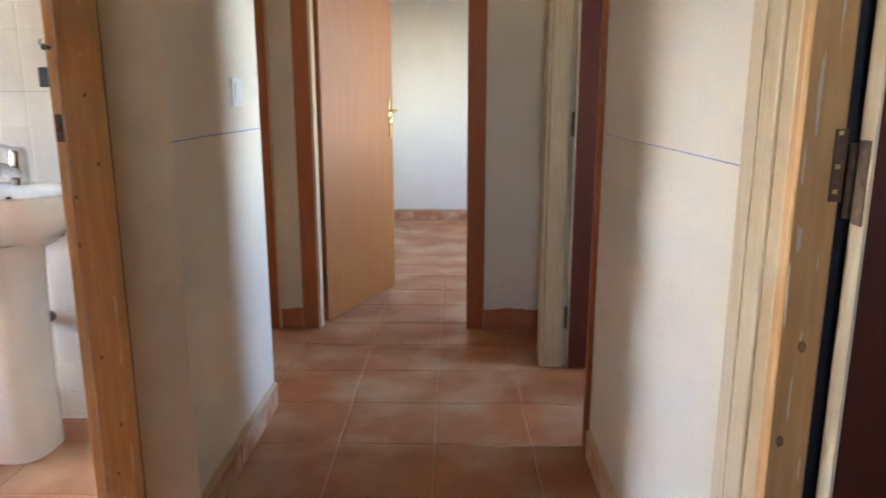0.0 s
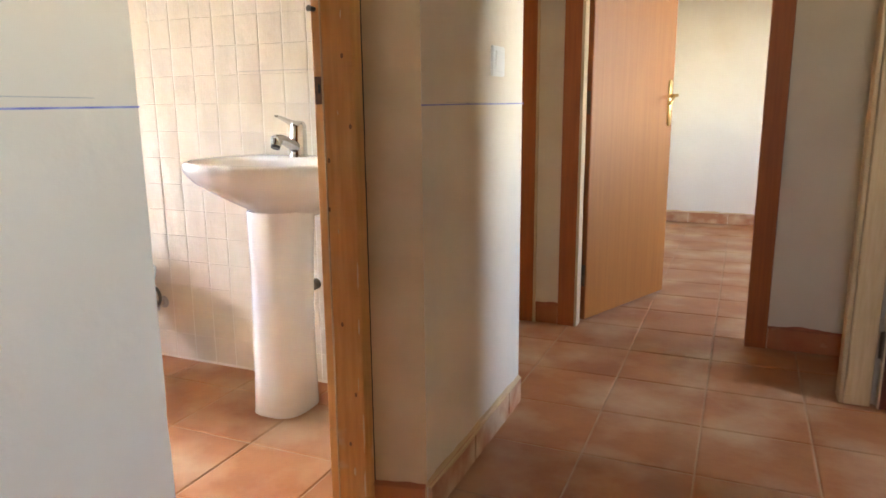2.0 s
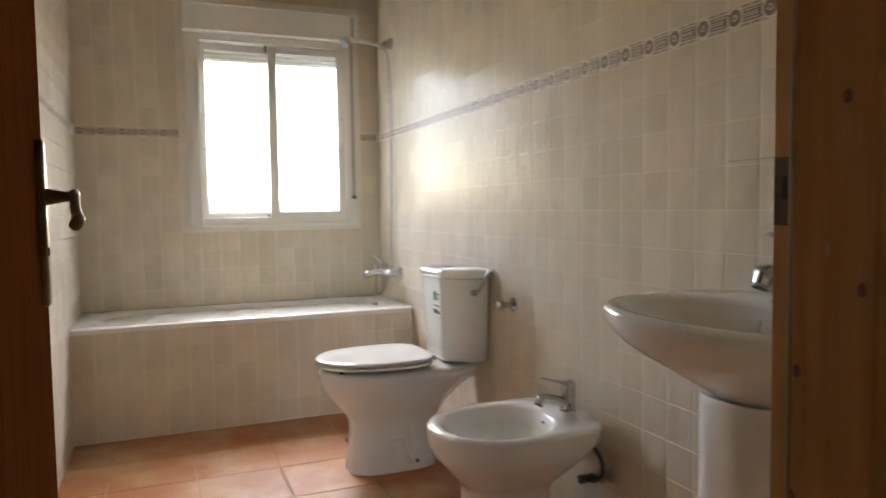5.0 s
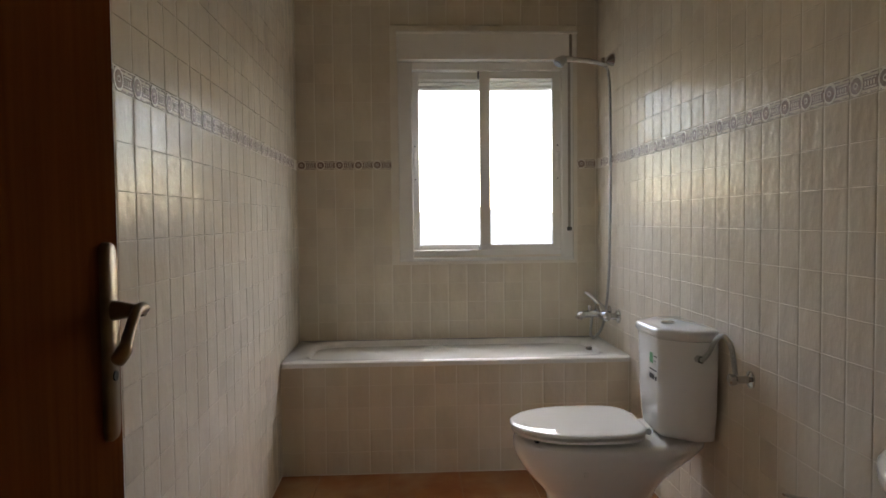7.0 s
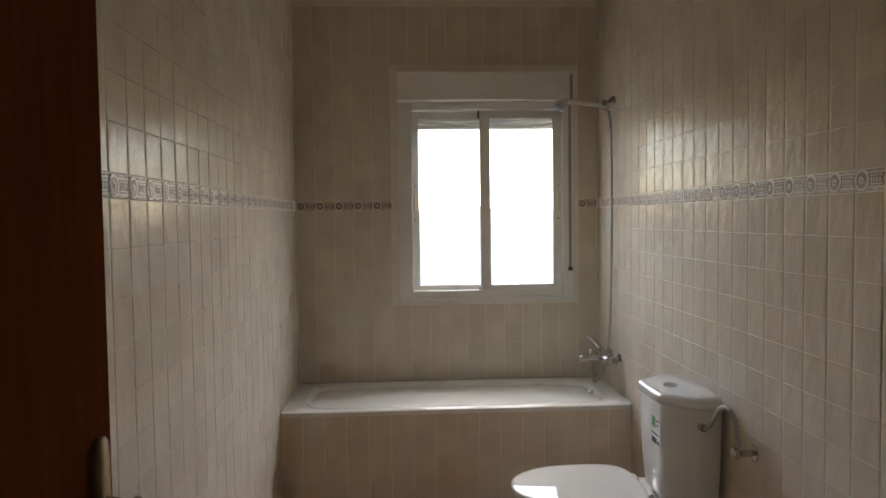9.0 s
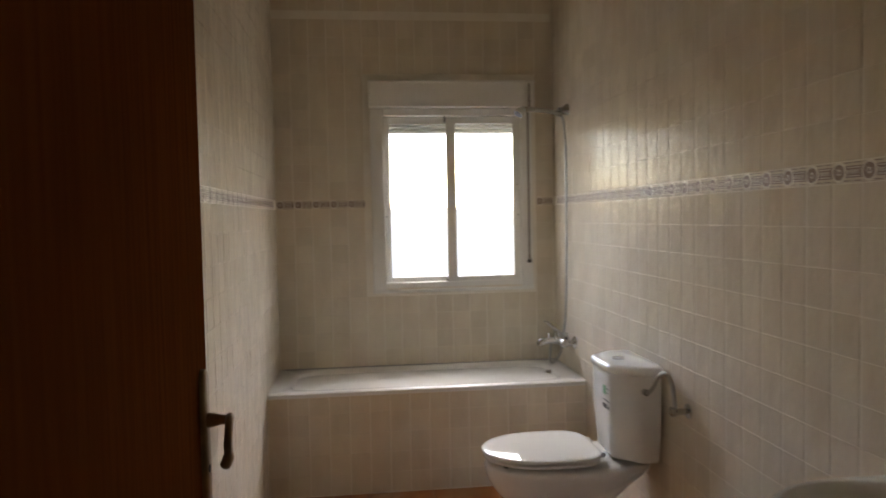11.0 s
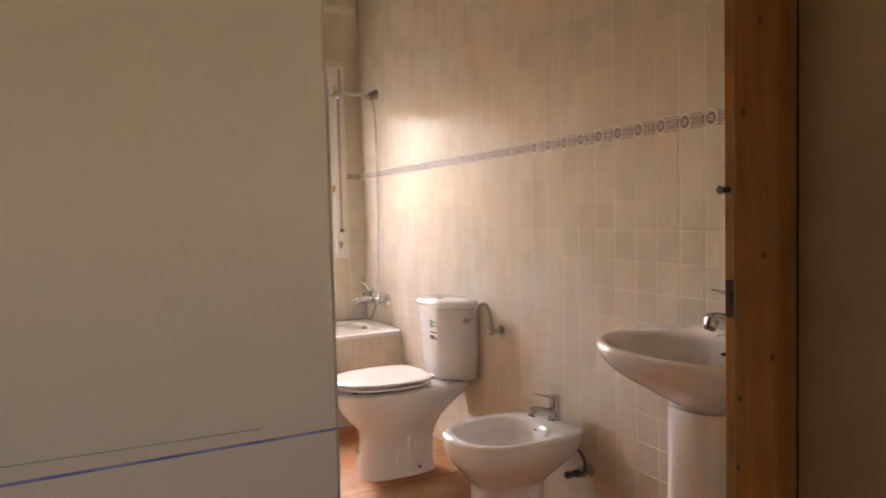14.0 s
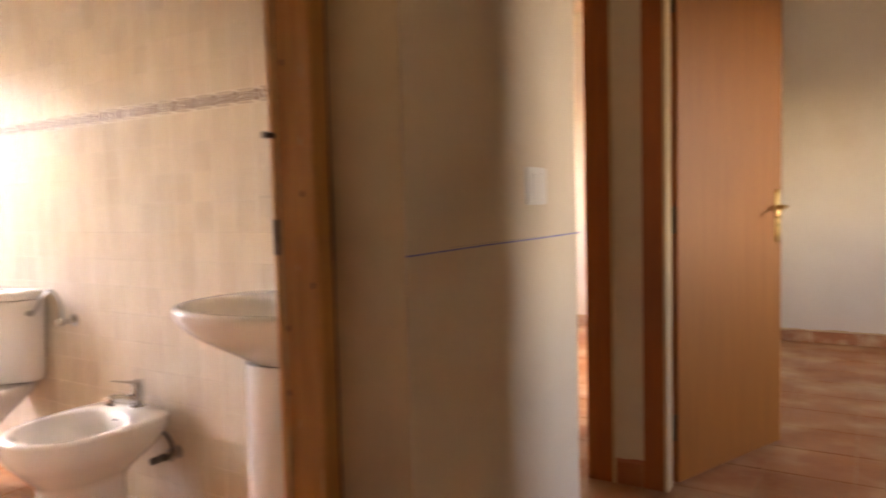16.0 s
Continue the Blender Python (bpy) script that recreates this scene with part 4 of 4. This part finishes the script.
def washbasin():
    t = thing("washbasin", pose(-0.688, SAN, 0), "white ceramic pedestal washbasin with a chrome mixer tap", "washbasin")
    bm = bmesh.new()
    out = smooth_rings([(0.645, 0.085, -0.25, -0.03, 2.6), (0.67, 0.115, -0.27, -0.02, 2.4), (0.715, 0.195, -0.345, -0.01, 2.2), (0.76, 0.256, -0.415, -0.004, 2.2), (0.80, 0.281, -0.448, -0.002, 2.3), (0.825, 0.284, -0.452, -0.002, 2.3)], 4, nb=4.5)
    rim = [ring(0.832, 0.277, -0.444, -0.005, 2.3, nb=4.5), ring(0.831, 0.258, -0.424, -0.125, 2.2, nb=2.8), ring(0.82, 0.244, -0.41, -0.135, 2.2, nb=2.6), ring(0.77, 0.20, -0.355, -0.15, 2.1, nb=2.3),
           ring(0.715, 0.13, -0.31, -0.175, 2.0, nb=2.1), ring(0.695, 0.05, -0.265, -0.215, 2.0, nb=2.0)]
    loft(bm, out + rim)
    b = part("basin", bm, CERAMIC, t, smooth=55)
    bm = bmesh.new()
    tube(bm, [(0, -0.13, 0.795), (0, -0.142, 0.79)], 0.012, 14)
    part("overflow", bm, BLACK, b)
    bm = bmesh.new()
    tube(bm, [(0, -0.24, 0.696), (0, -0.24, 0.70)], 0.022, 16)
    part("drain", bm, CHROME, b)
    stickers(b, [("sticker_bar", INK, 0.05, 0.10, -0.1295, 0.80, 0.815)])
    bm = bmesh.new()
    loft(bm, smooth_rings([(0.0, 0.092, -0.316, -0.11, 3.0), (0.03, 0.091, -0.313, -0.11, 3.0), (0.25, 0.089, -0.302, -0.11, 2.8), (0.5, 0.092, -0.295, -0.10, 2.7), (0.655, 0.099, -0.293, -0.09, 2.6), (0.67, 0.096, -0.288, -0.09, 2.6)], 4))
    part("pedestal", bm, CERAMIC, t, "white ceramic pedestal", smooth=50)
    mixer(t, -0.07, 0.832, 1.05)
    bm = bmesh.new()
    tube(bm, curve([(0.01, -0.07, 0.832), (-0.02, -0.09, 0.838), (-0.05, -0.11, 0.835), (-0.05, -0.14, 0.80), (-0.03, -0.17, 0.76)], 5), 0.0012, 6)
    part("plug_chain", bm, CHROME, t, smooth=60)
    bm = bmesh.new()
    tube(bm, [(0.085, -0.05, 0.70), (0.085, -0.05, 0.665), (0.085, -0.05, 0.66)], [0.02, 0.022, 0.014], 14)
    part("bracket_nut", bm, BLACK, t)
    v = thing("stop_valve", pose(-0.69, SAN, 0.376), "dark capped pipe stub on the tiled wall", "valve")
    bm = bmesh.new()
    tube(bm, [(0, 0, 0), (0, -0.035, 0), (0, -0.04, 0)], [0.02, 0.02, 0.014], 16)
    part("stub", bm, DARK, v, smooth=50)
    s = thing("wall_socket", pose(-0.588, SAN, 1.163), "open black socket box in the tiles", "socket")
    part("box", boxes((-0.035, 0.03, -0.02, -0.001, -0.03, 0.03), bevel=0.003), BLACK, s)
    h = thing("wall_hook", pose(-0.60, SAN, 1.257), "small steel hook on the tiled wall", "hook")
    part("hook", tube(bmesh.new(), curve([(0, 0, 0), (0, -0.02, 0), (0, -0.03, 0.008), (0, -0.024, 0.02)], 4), 0.003, 8), CHROME, h, smooth=60)


washbasin()

TUBX, TUBZ = -3.125, 0.515


def bathtub():
    t = thing("bathtub", pose(0, 0, 0), "white enamelled bathtub built in behind tiles", "bathtub")
    cx, cy = (WIN + TUBX) / 2, (LEFT + SAN) / 2
    hx, hy = (TUBX - WIN) / 2, (SAN - LEFT) / 2

    def rr(z, ax, ay, n, oy=0.0):
        out = []
        for k in range(72):
            a = 2 * math.pi * k / 72
            c, s = math.cos(a), math.sin(a)
            out.append((cx + 0.004 + ax * math.copysign(abs(c) ** (2 / n), c), cy + oy + ay * math.copysign(abs(s) ** (2 / n), s), z))
        return out

    bm = bmesh.new()
    loft(bm, [rr(TUBZ - 0.025, hx + 0.002, hy - 0.003, 60), rr(TUBZ - 0.006, hx + 0.006, hy - 0.003, 60), rr(TUBZ, hx, hy - 0.004, 60), rr(TUBZ, hx - 0.045, hy - 0.085, 7), rr(TUBZ - 0.008, hx - 0.056, hy - 0.10, 6),
              rr(TUBZ - 0.2, hx - 0.10, hy - 0.16, 5), rr(TUBZ - 0.34, hx - 0.13, hy - 0.24, 4), rr(TUBZ - 0.37, hx - 0.2, hy - 0.4, 3)])
    part("tub", bm, ENAMEL, t, smooth=50)
    bm = bmesh.new()
    tube(bm, [(cx - 0.03, SAN - 0.10, TUBZ - 0.034), (cx - 0.03, SAN - 0.122, TUBZ - 0.036), (cx - 0.03, SAN - 0.128, TUBZ - 0.037)], [0.024, 0.024, 0.018], 18)
    part("overflow", bm, CHROME, t, smooth=50)


bathtub()
apron = structure("tub_apron", boxes((TUBX - 0.09, TUBX - G, LEFT, SAN, 0, TUBZ - 0.026)), GROUT, "cream tiled panel in front of the bathtub", "tub panel")


def shower():
    t = thing("bath_mixer", pose(-3.386, SAN, 0.671), "chrome bath and shower mixer with lever", "tap")
    for x in (-0.075, 0.075):
        bm = bmesh.new()
        tube(bm, [(x, 0, 0), (x, -0.006, 0), (x, -0.016, 0), (x, -0.05, 0)], [0.034, 0.034, 0.018, 0.014], 20)
        part("escutcheon", bm, CHROME, t, smooth=50)
    bm = bmesh.new()
    tube(bm, [(-0.095, -0.062, 0), (-0.09, -0.062, 0), (0.09, -0.062, 0), (0.095, -0.062, 0)], [0.016, 0.022, 0.022, 0.016], 16)
    tube(bm, curve([(0, -0.06, 0), (0, -0.11, 0.004), (0, -0.165, -0.002), (0, -0.178, -0.02)], 4), 0.018, 14)
    tube(bm, [(0, -0.06, 0.0), (0, -0.075, 0.035), (0, -0.08, 0.05)], [0.024, 0.026, 0.018], 16)
    b = part("body", bm, CHROME, t, smooth=60)
    bm = bmesh.new()
    tube(bm, curve([(0, -0.07, 0.045), (0, -0.10, 0.075), (0, -0.135, 0.105), (0, -0.15, 0.108)], 4), [0.012] * 4 + [0.009] * 4 + [0.006] * 5, 10)
    part("lever", bm, CHROME, b, smooth=60)
    bm = bmesh.new()
    tube(bm, [(0, -0.125, 0.01), (0, -0.125, 0.04), (0, -0.125, 0.046)], [0.007, 0.007, 0.01], 12)
    part("diverter", bm, CHROME, b, smooth=60)
    s = thing("shower_head", pose(-3.405, SAN, 1.905), "chrome hand shower in a wall bracket with hose", "shower")
    bm = bmesh.new()
    tube(bm, [(0, 0, 0.01), (0, -0.005, 0.01), (0, -0.03, 0.004), (0, -0.05, 0.0)], [0.032, 0.032, 0.018, 0.014], 18)
    tube(bm, [(0, -0.04, -0.018), (0, -0.04, 0.02)], 0.017, 16)
    part("bracket", bm, CHROME, s, smooth=50)
    bm = bmesh.new()
    tube(bm, curve([(0.006, -0.035, -0.022), (0.008, -0.06, -0.012), (0.015, -0.12, 0.0), (0.03, -0.22, 0.006), (0.038, -0.262, 0.004)], 5), [0.011] * 6 + [0.0125] * 9 + [0.016] * 6, 14)
    hs = part("handset", bm, CHROME, s, smooth=60)
    bm = bmesh.new()
    tube(bm, [(0.036, -0.25, 0.008), (0.045, -0.275, -0.012), (0.047, -0.282, -0.02)], [0.018, 0.028, 0.027], 20)
    part("head", bm, SHOWER, hs, smooth=60)
    bm = bmesh.new()
    tube(bm, [(0.047, -0.282, -0.02), (0.0478, -0.2845, -0.0235)], [0.024, 0.022], 20)
    part("spray_face", bm, DARK, hs)
    bm = bmesh.new()
    tube(bm, curve([(0.006, -0.036, -0.02), (0.008, -0.022, -0.09), (0.012, -0.018, -0.3), (0.015, -0.02, -0.7), (0.018, -0.028, -1.05), (0.024, -0.055, -1.27), (0.03, -0.10, -1.345), (0.028, -0.12, -1.33), (0.02, -0.115, -1.27), (0.019, -0.11, -1.24)], 8), 0.0065, 10)
    part("hose", bm, STEEL, s, "flexible steel shower hose", smooth=60)


shower()


# ---- tiles of walls and floor ----
def tile_mesh(name, w, h, material, tx=0.0, tz=0.0, inset=0.0035, depth=0.0013):
    """A pillowed tile that faces -y, its face at y=0."""
    a, c = w / 2, h / 2
    rows = [(a, c, depth + 0.003), (a, c, depth * 0.8), (a - inset * 0.4, c - 0.0002, depth * 0.25), (a - inset, c - 0.0006, 0.0), (a - inset - 0.006, c - 0.007, 0.0)]
    vs = [(sx * p, q + tx * sx * p + tz * sz * r, sz * r) for p, r, q in rows for sx, sz in ((-1, -1), (1, -1), (1, 1), (-1, 1))]
    fs = [(i * 4 + k, i * 4 + (k + 1) % 4, i * 4 + 4 + (k + 1) % 4, i * 4 + 4 + k) for i in range(4) for k in range(4)] + [(16, 17, 18, 19)]
    me = bpy.data.meshes.new(name)
    me.from_pydata(vs, [], fs)
    me.materials.append(material)
    me.polygons.foreach_set("use_smooth", [True] * len(fs))
    me.update()
    me.set_sharp_from_angle(angle=radians(24))
    return me


PITCH, ROWH = 0.0983, 0.0998
BORDER0, BORDER1 = 1.408, 1.460
VARIANTS = [tile_mesh("tile", PITCH - 0.0040, ROWH - 0.0010, TILE, random.uniform(-0.004, 0.004), random.uniform(-0.004, 0.004)) for _ in range(8)]


def tiled(parent, to_world, u0, u1, z_rows, near, holes=(), first=0.0):
    """Tiles over a wall from u0 to u1; near(u, z) picks those that are pieces of their own, the rest is joined."""
    vs, fs, made = [], [], 0
    n0 = math.floor((u0 - first) / PITCH) - 1
    u = first + n0 * PITCH
    while u < u1:
        lo, hi = max(u, u0), min(u + PITCH, u1)
        if hi - lo > 0.012:
            for z, h in z_rows:
                if any(hi > a and lo < c and z + h > p and z < q for a, c, p, q in holes):
                    continue
                full = hi - lo > PITCH - 0.002 and h > ROWH - 0.002
                me = random.choice(VARIANTS)
                m = to_world @ pose((lo + hi) / 2, 0, z + h / 2)
                if full and near((lo + hi) / 2, z) and made < 300:
                    ob = new("tile", me)
                    ob.parent, ob.matrix_local = parent, m @ pose(0, random.uniform(-0.0005, -0.0002), 0, random.uniform(-0.3, 0.3), 0, random.uniform(-0.35, 0.35))
                    made += 1
                else:
                    m = m @ pose(0, random.uniform(-0.0005, -0.0002), 0, random.uniform(-0.3, 0.3), 0, random.uniform(-0.35, 0.35)) @ Matrix.Diagonal(((hi - lo - 0.0040) / (PITCH - 0.0040), 1, (h - 0.0010) / (ROWH - 0.0010), 1))
                    b = len(vs)
                    vs += [tuple(m @ v.co) for v in me.vertices]
                    fs += [tuple(b + i for i in p.vertices) for p in me.polygons]
        u += PITCH
    me = bpy.data.meshes.new("tiles")
    me.from_pydata(vs, [], fs)
    me.materials.append(TILE)
    me.polygons.foreach_set("use_smooth", [True] * len(fs))
    me.update()
    me.set_sharp_from_angle(angle=radians(24))
    ob = new("tiles", me)
    ob.parent = parent
    tagged(ob, kind="stuff")


ROWS_Z = [(BORDER0 - ROWH * k, ROWH) for k in range(14, 0, -1)] + [(BORDER1 + ROWH * k, ROWH) for k in range(10)] + [(BORDER1 + 10 * ROWH, TOP - BORDER1 - 10 * ROWH)]
TO_SAN = Matrix.Translation((0, SAN, 0))
TO_WIN = Matrix.Translation((WIN, 0, 0)) @ pose(0, 0, 0, 0, 0, 90)
TO_LEFT = Matrix.Translation((0, LEFT, 0)) @ pose(0, 0, 0, 0, 0, 180)
TO_TUB = Matrix.Translation((TUBX, 0, 0)) @ pose(0, 0, 0, 0, 0, 90)
tiled(wall_sanitary, TO_SAN, WIN, INNER - 0.02, ROWS_Z, lambda u, z: -2.4 < u < -0.55 and 0.1 < z < 1.85, first=-1.075)
tiled(wall_window, TO_WIN, LEFT, SAN, ROWS_Z, lambda u, z: z > 0.5, holes=[(2.55, 3.46, 0.93, 2.10)], first=LEFT)
tiled(wall_left, TO_LEFT, 0.25, -WIN, ROWS_Z, lambda u, z: 0.9 < u < 2.6 and 0.4 < z < 2.0, first=-WIN)
tiled(apron, TO_TUB, LEFT, SAN, [(0.005 + ROWH * k, ROWH) for k in range(4)] + [(0.005 + 4 * ROWH, TUBZ - 0.027 - 0.005 - 4 * ROWH)], lambda u, z: True, first=LEFT)


def border_mesh():
    """One length of border tile: a framed medallion beside a long panel, dashes along both edges. Faces -y."""
    bm = bmesh.new()
    w, h = PITCH - 0.001, BORDER1 - BORDER0 - 0.002
    box(bm, -w / 2, w / 2, 0.0, 0.006, -h / 2, h / 2, 0.0015, mi=0)
    q = 0.0235
    for z in (-0.0215, 0.0195):
        for k in range(3):
            x = -w / 2 + 0.008 + k * w / 3
            box(bm, x, x + 0.021, -0.0008, 0.001, z, z + 0.0022, mi=1)
    box(bm, -w / 2, w / 2, -0.0006, 0.001, -0.0135, 0.0135, mi=1)
    for z in (-0.0105, 0.0085):
        box(bm, 0.003, w / 2 - 0.006, -0.0012, 0.001, z, z + 0.002, mi=2)
    for k in range(4):
        box(bm, 0.005 + k * 0.0095, 0.0085 + k * 0.0095, -0.0012, 0.001, -0.005, 0.005, mi=2)
    cx = -0.025
    tube(bm, [(cx, 0.001, 0), (cx, -0.0014, 0)], 0.0242, 20, mi=2)
    tube(bm, [(cx, 0.001, 0), (cx, -0.0017, 0)], 0.0185, 20, mi=1)
    tube(bm, [(cx, 0.001, 0), (cx, -0.0022, 0)], 0.0075, 10, mi=2)
    tube(bm, [(cx, 0.001, 0), (cx, -0.0026, 0)], 0.0045, 10, mi=1)
    bmesh.ops.recalc_face_normals(bm, faces=bm.faces)
    me = bpy.data.meshes.new("border_tile")
    bm.to_mesh(me)
    bm.free()
    for m in (TRIM_BASE, TRIM_BROWN, TRIM_PALE):
        me.materials.append(m)
    return me


BORDER = border_mesh()
for wall, to, u0, u1, skip in ((wall_sanitary, TO_SAN, WIN, INNER - 0.02, None), (wall_window, TO_WIN, LEFT, SAN, (2.53, 3.48)), (wall_left, TO_LEFT, 0.25, -WIN, None)):
    u = (u1 if wall is wall_sanitary else u0) + 0.0
    n = int((u1 - u0) / PITCH)
    for k in range(n):
        c = u0 + PITCH * (k + 0.5) + (-1.075 - math.floor((-1.075 - u0) / PITCH) * PITCH - u0 if wall is wall_sanitary else 0)
        if skip and c + PITCH / 2 > skip[0] and c - PITCH / 2 < skip[1]:
            continue
        ob = new("border_tile", BORDER)
        ob.parent, ob.matrix_local = wall, to @ pose(c, 0, (BORDER0 + BORDER1) / 2)

FP = 0.3125
FLOOR_TILES = []
for _ in range(4):
    bm = bmesh.new()
    a = FP / 2 - 0.0019
    zz = [random.uniform(-0.0006, 0.0006) for _ in range(4)]
    loft(bm, [[(sx * a, sy * a, -0.008) for sx, sy in ((-1, -1), (1, -1), (1, 1), (-1, 1))], [(sx * a, sy * a, -0.0022) for sx, sy in ((-1, -1), (1, -1), (1, 1), (-1, 1))],
              [(sx * (a - 0.004), sy * (a - 0.004), 0.0 + e) for (sx, sy), e in zip(((-1, -1), (1, -1), (1, 1), (-1, 1)), zz)]], cap0=False)
    bmesh.ops.recalc_face_normals(bm, faces=bm.faces)
    me = bpy.data.meshes.new("floor_tile")
    bm.to_mesh(me)
    bm.free()
    me.materials.append(TERRA)
    FLOOR_TILES.append(me)
ZONES = [(WIN, INNER + 0.25, LEFT, SAN), (COR - 0.1, RIGHT + 0.15, -0.2, FAR + 0.2), (-0.5, COR, CORNER, FAR + 0.2), (-1.3, 2.3, FAR + 0.1, 7.74), (RIGHT + 0.1, 2.0, 1.3, 2.3), (RIGHT + 0.1, 2.0, 3.3, 4.5)]
for i in range(-12, 8):
    for j in range(-12, 15):
        x, y = 0.308 + FP * (i + 0.5), 3.12 + FP * (j + 0.5)
        if any(a - FP / 2 < x < c + FP / 2 and p - FP / 2 < y < q + FP / 2 for a, c, p, q in ZONES):
            ob = new("floor_tile", random.choice(FLOOR_TILES))
            ob.parent, ob.matrix_local = floor, pose(x, y, 0, 0, 0, random.choice((0, 90, 180, 270)))
vs, fs = [], []
ROOMS = [(WIN, INNER, LEFT, SAN), (REC, RIGHT + 0.1, -1.6, FAR + 0.1), (WX, EX, FAR, 7.74), (RIGHT + 0.1, EX, 0.2, FAR)]
for i in range(-13, 12):
    for j in range(-18, 16):
        x, y = 0.308 + FP * (i + 0.5), 3.12 + FP * (j + 0.5)
        inside = any(a - FP / 2 < x < c + FP / 2 and p - FP / 2 < y < q + FP / 2 for a, c, p, q in ROOMS)
        done = any(a - FP / 2 < x < c + FP / 2 and p - FP / 2 < y < q + FP / 2 for a, c, p, q in ZONES)
        if inside and (not done or i < -12 or i > 7 or j < -12 or j > 14):
            me = random.choice(FLOOR_TILES)
            b = len(vs)
            vs += [(v.co.x + x, v.co.y + y, v.co.z) for v in me.vertices]
            fs += [tuple(b + k for k in p.vertices) for p in me.polygons]
me = bpy.data.meshes.new("floor_tiles")
me.from_pydata(vs, [], fs)
me.materials.append(TERRA)
me.update()
rest = new("floor_tiles", me)
rest.parent = floor
tagged(rest, kind="stuff")
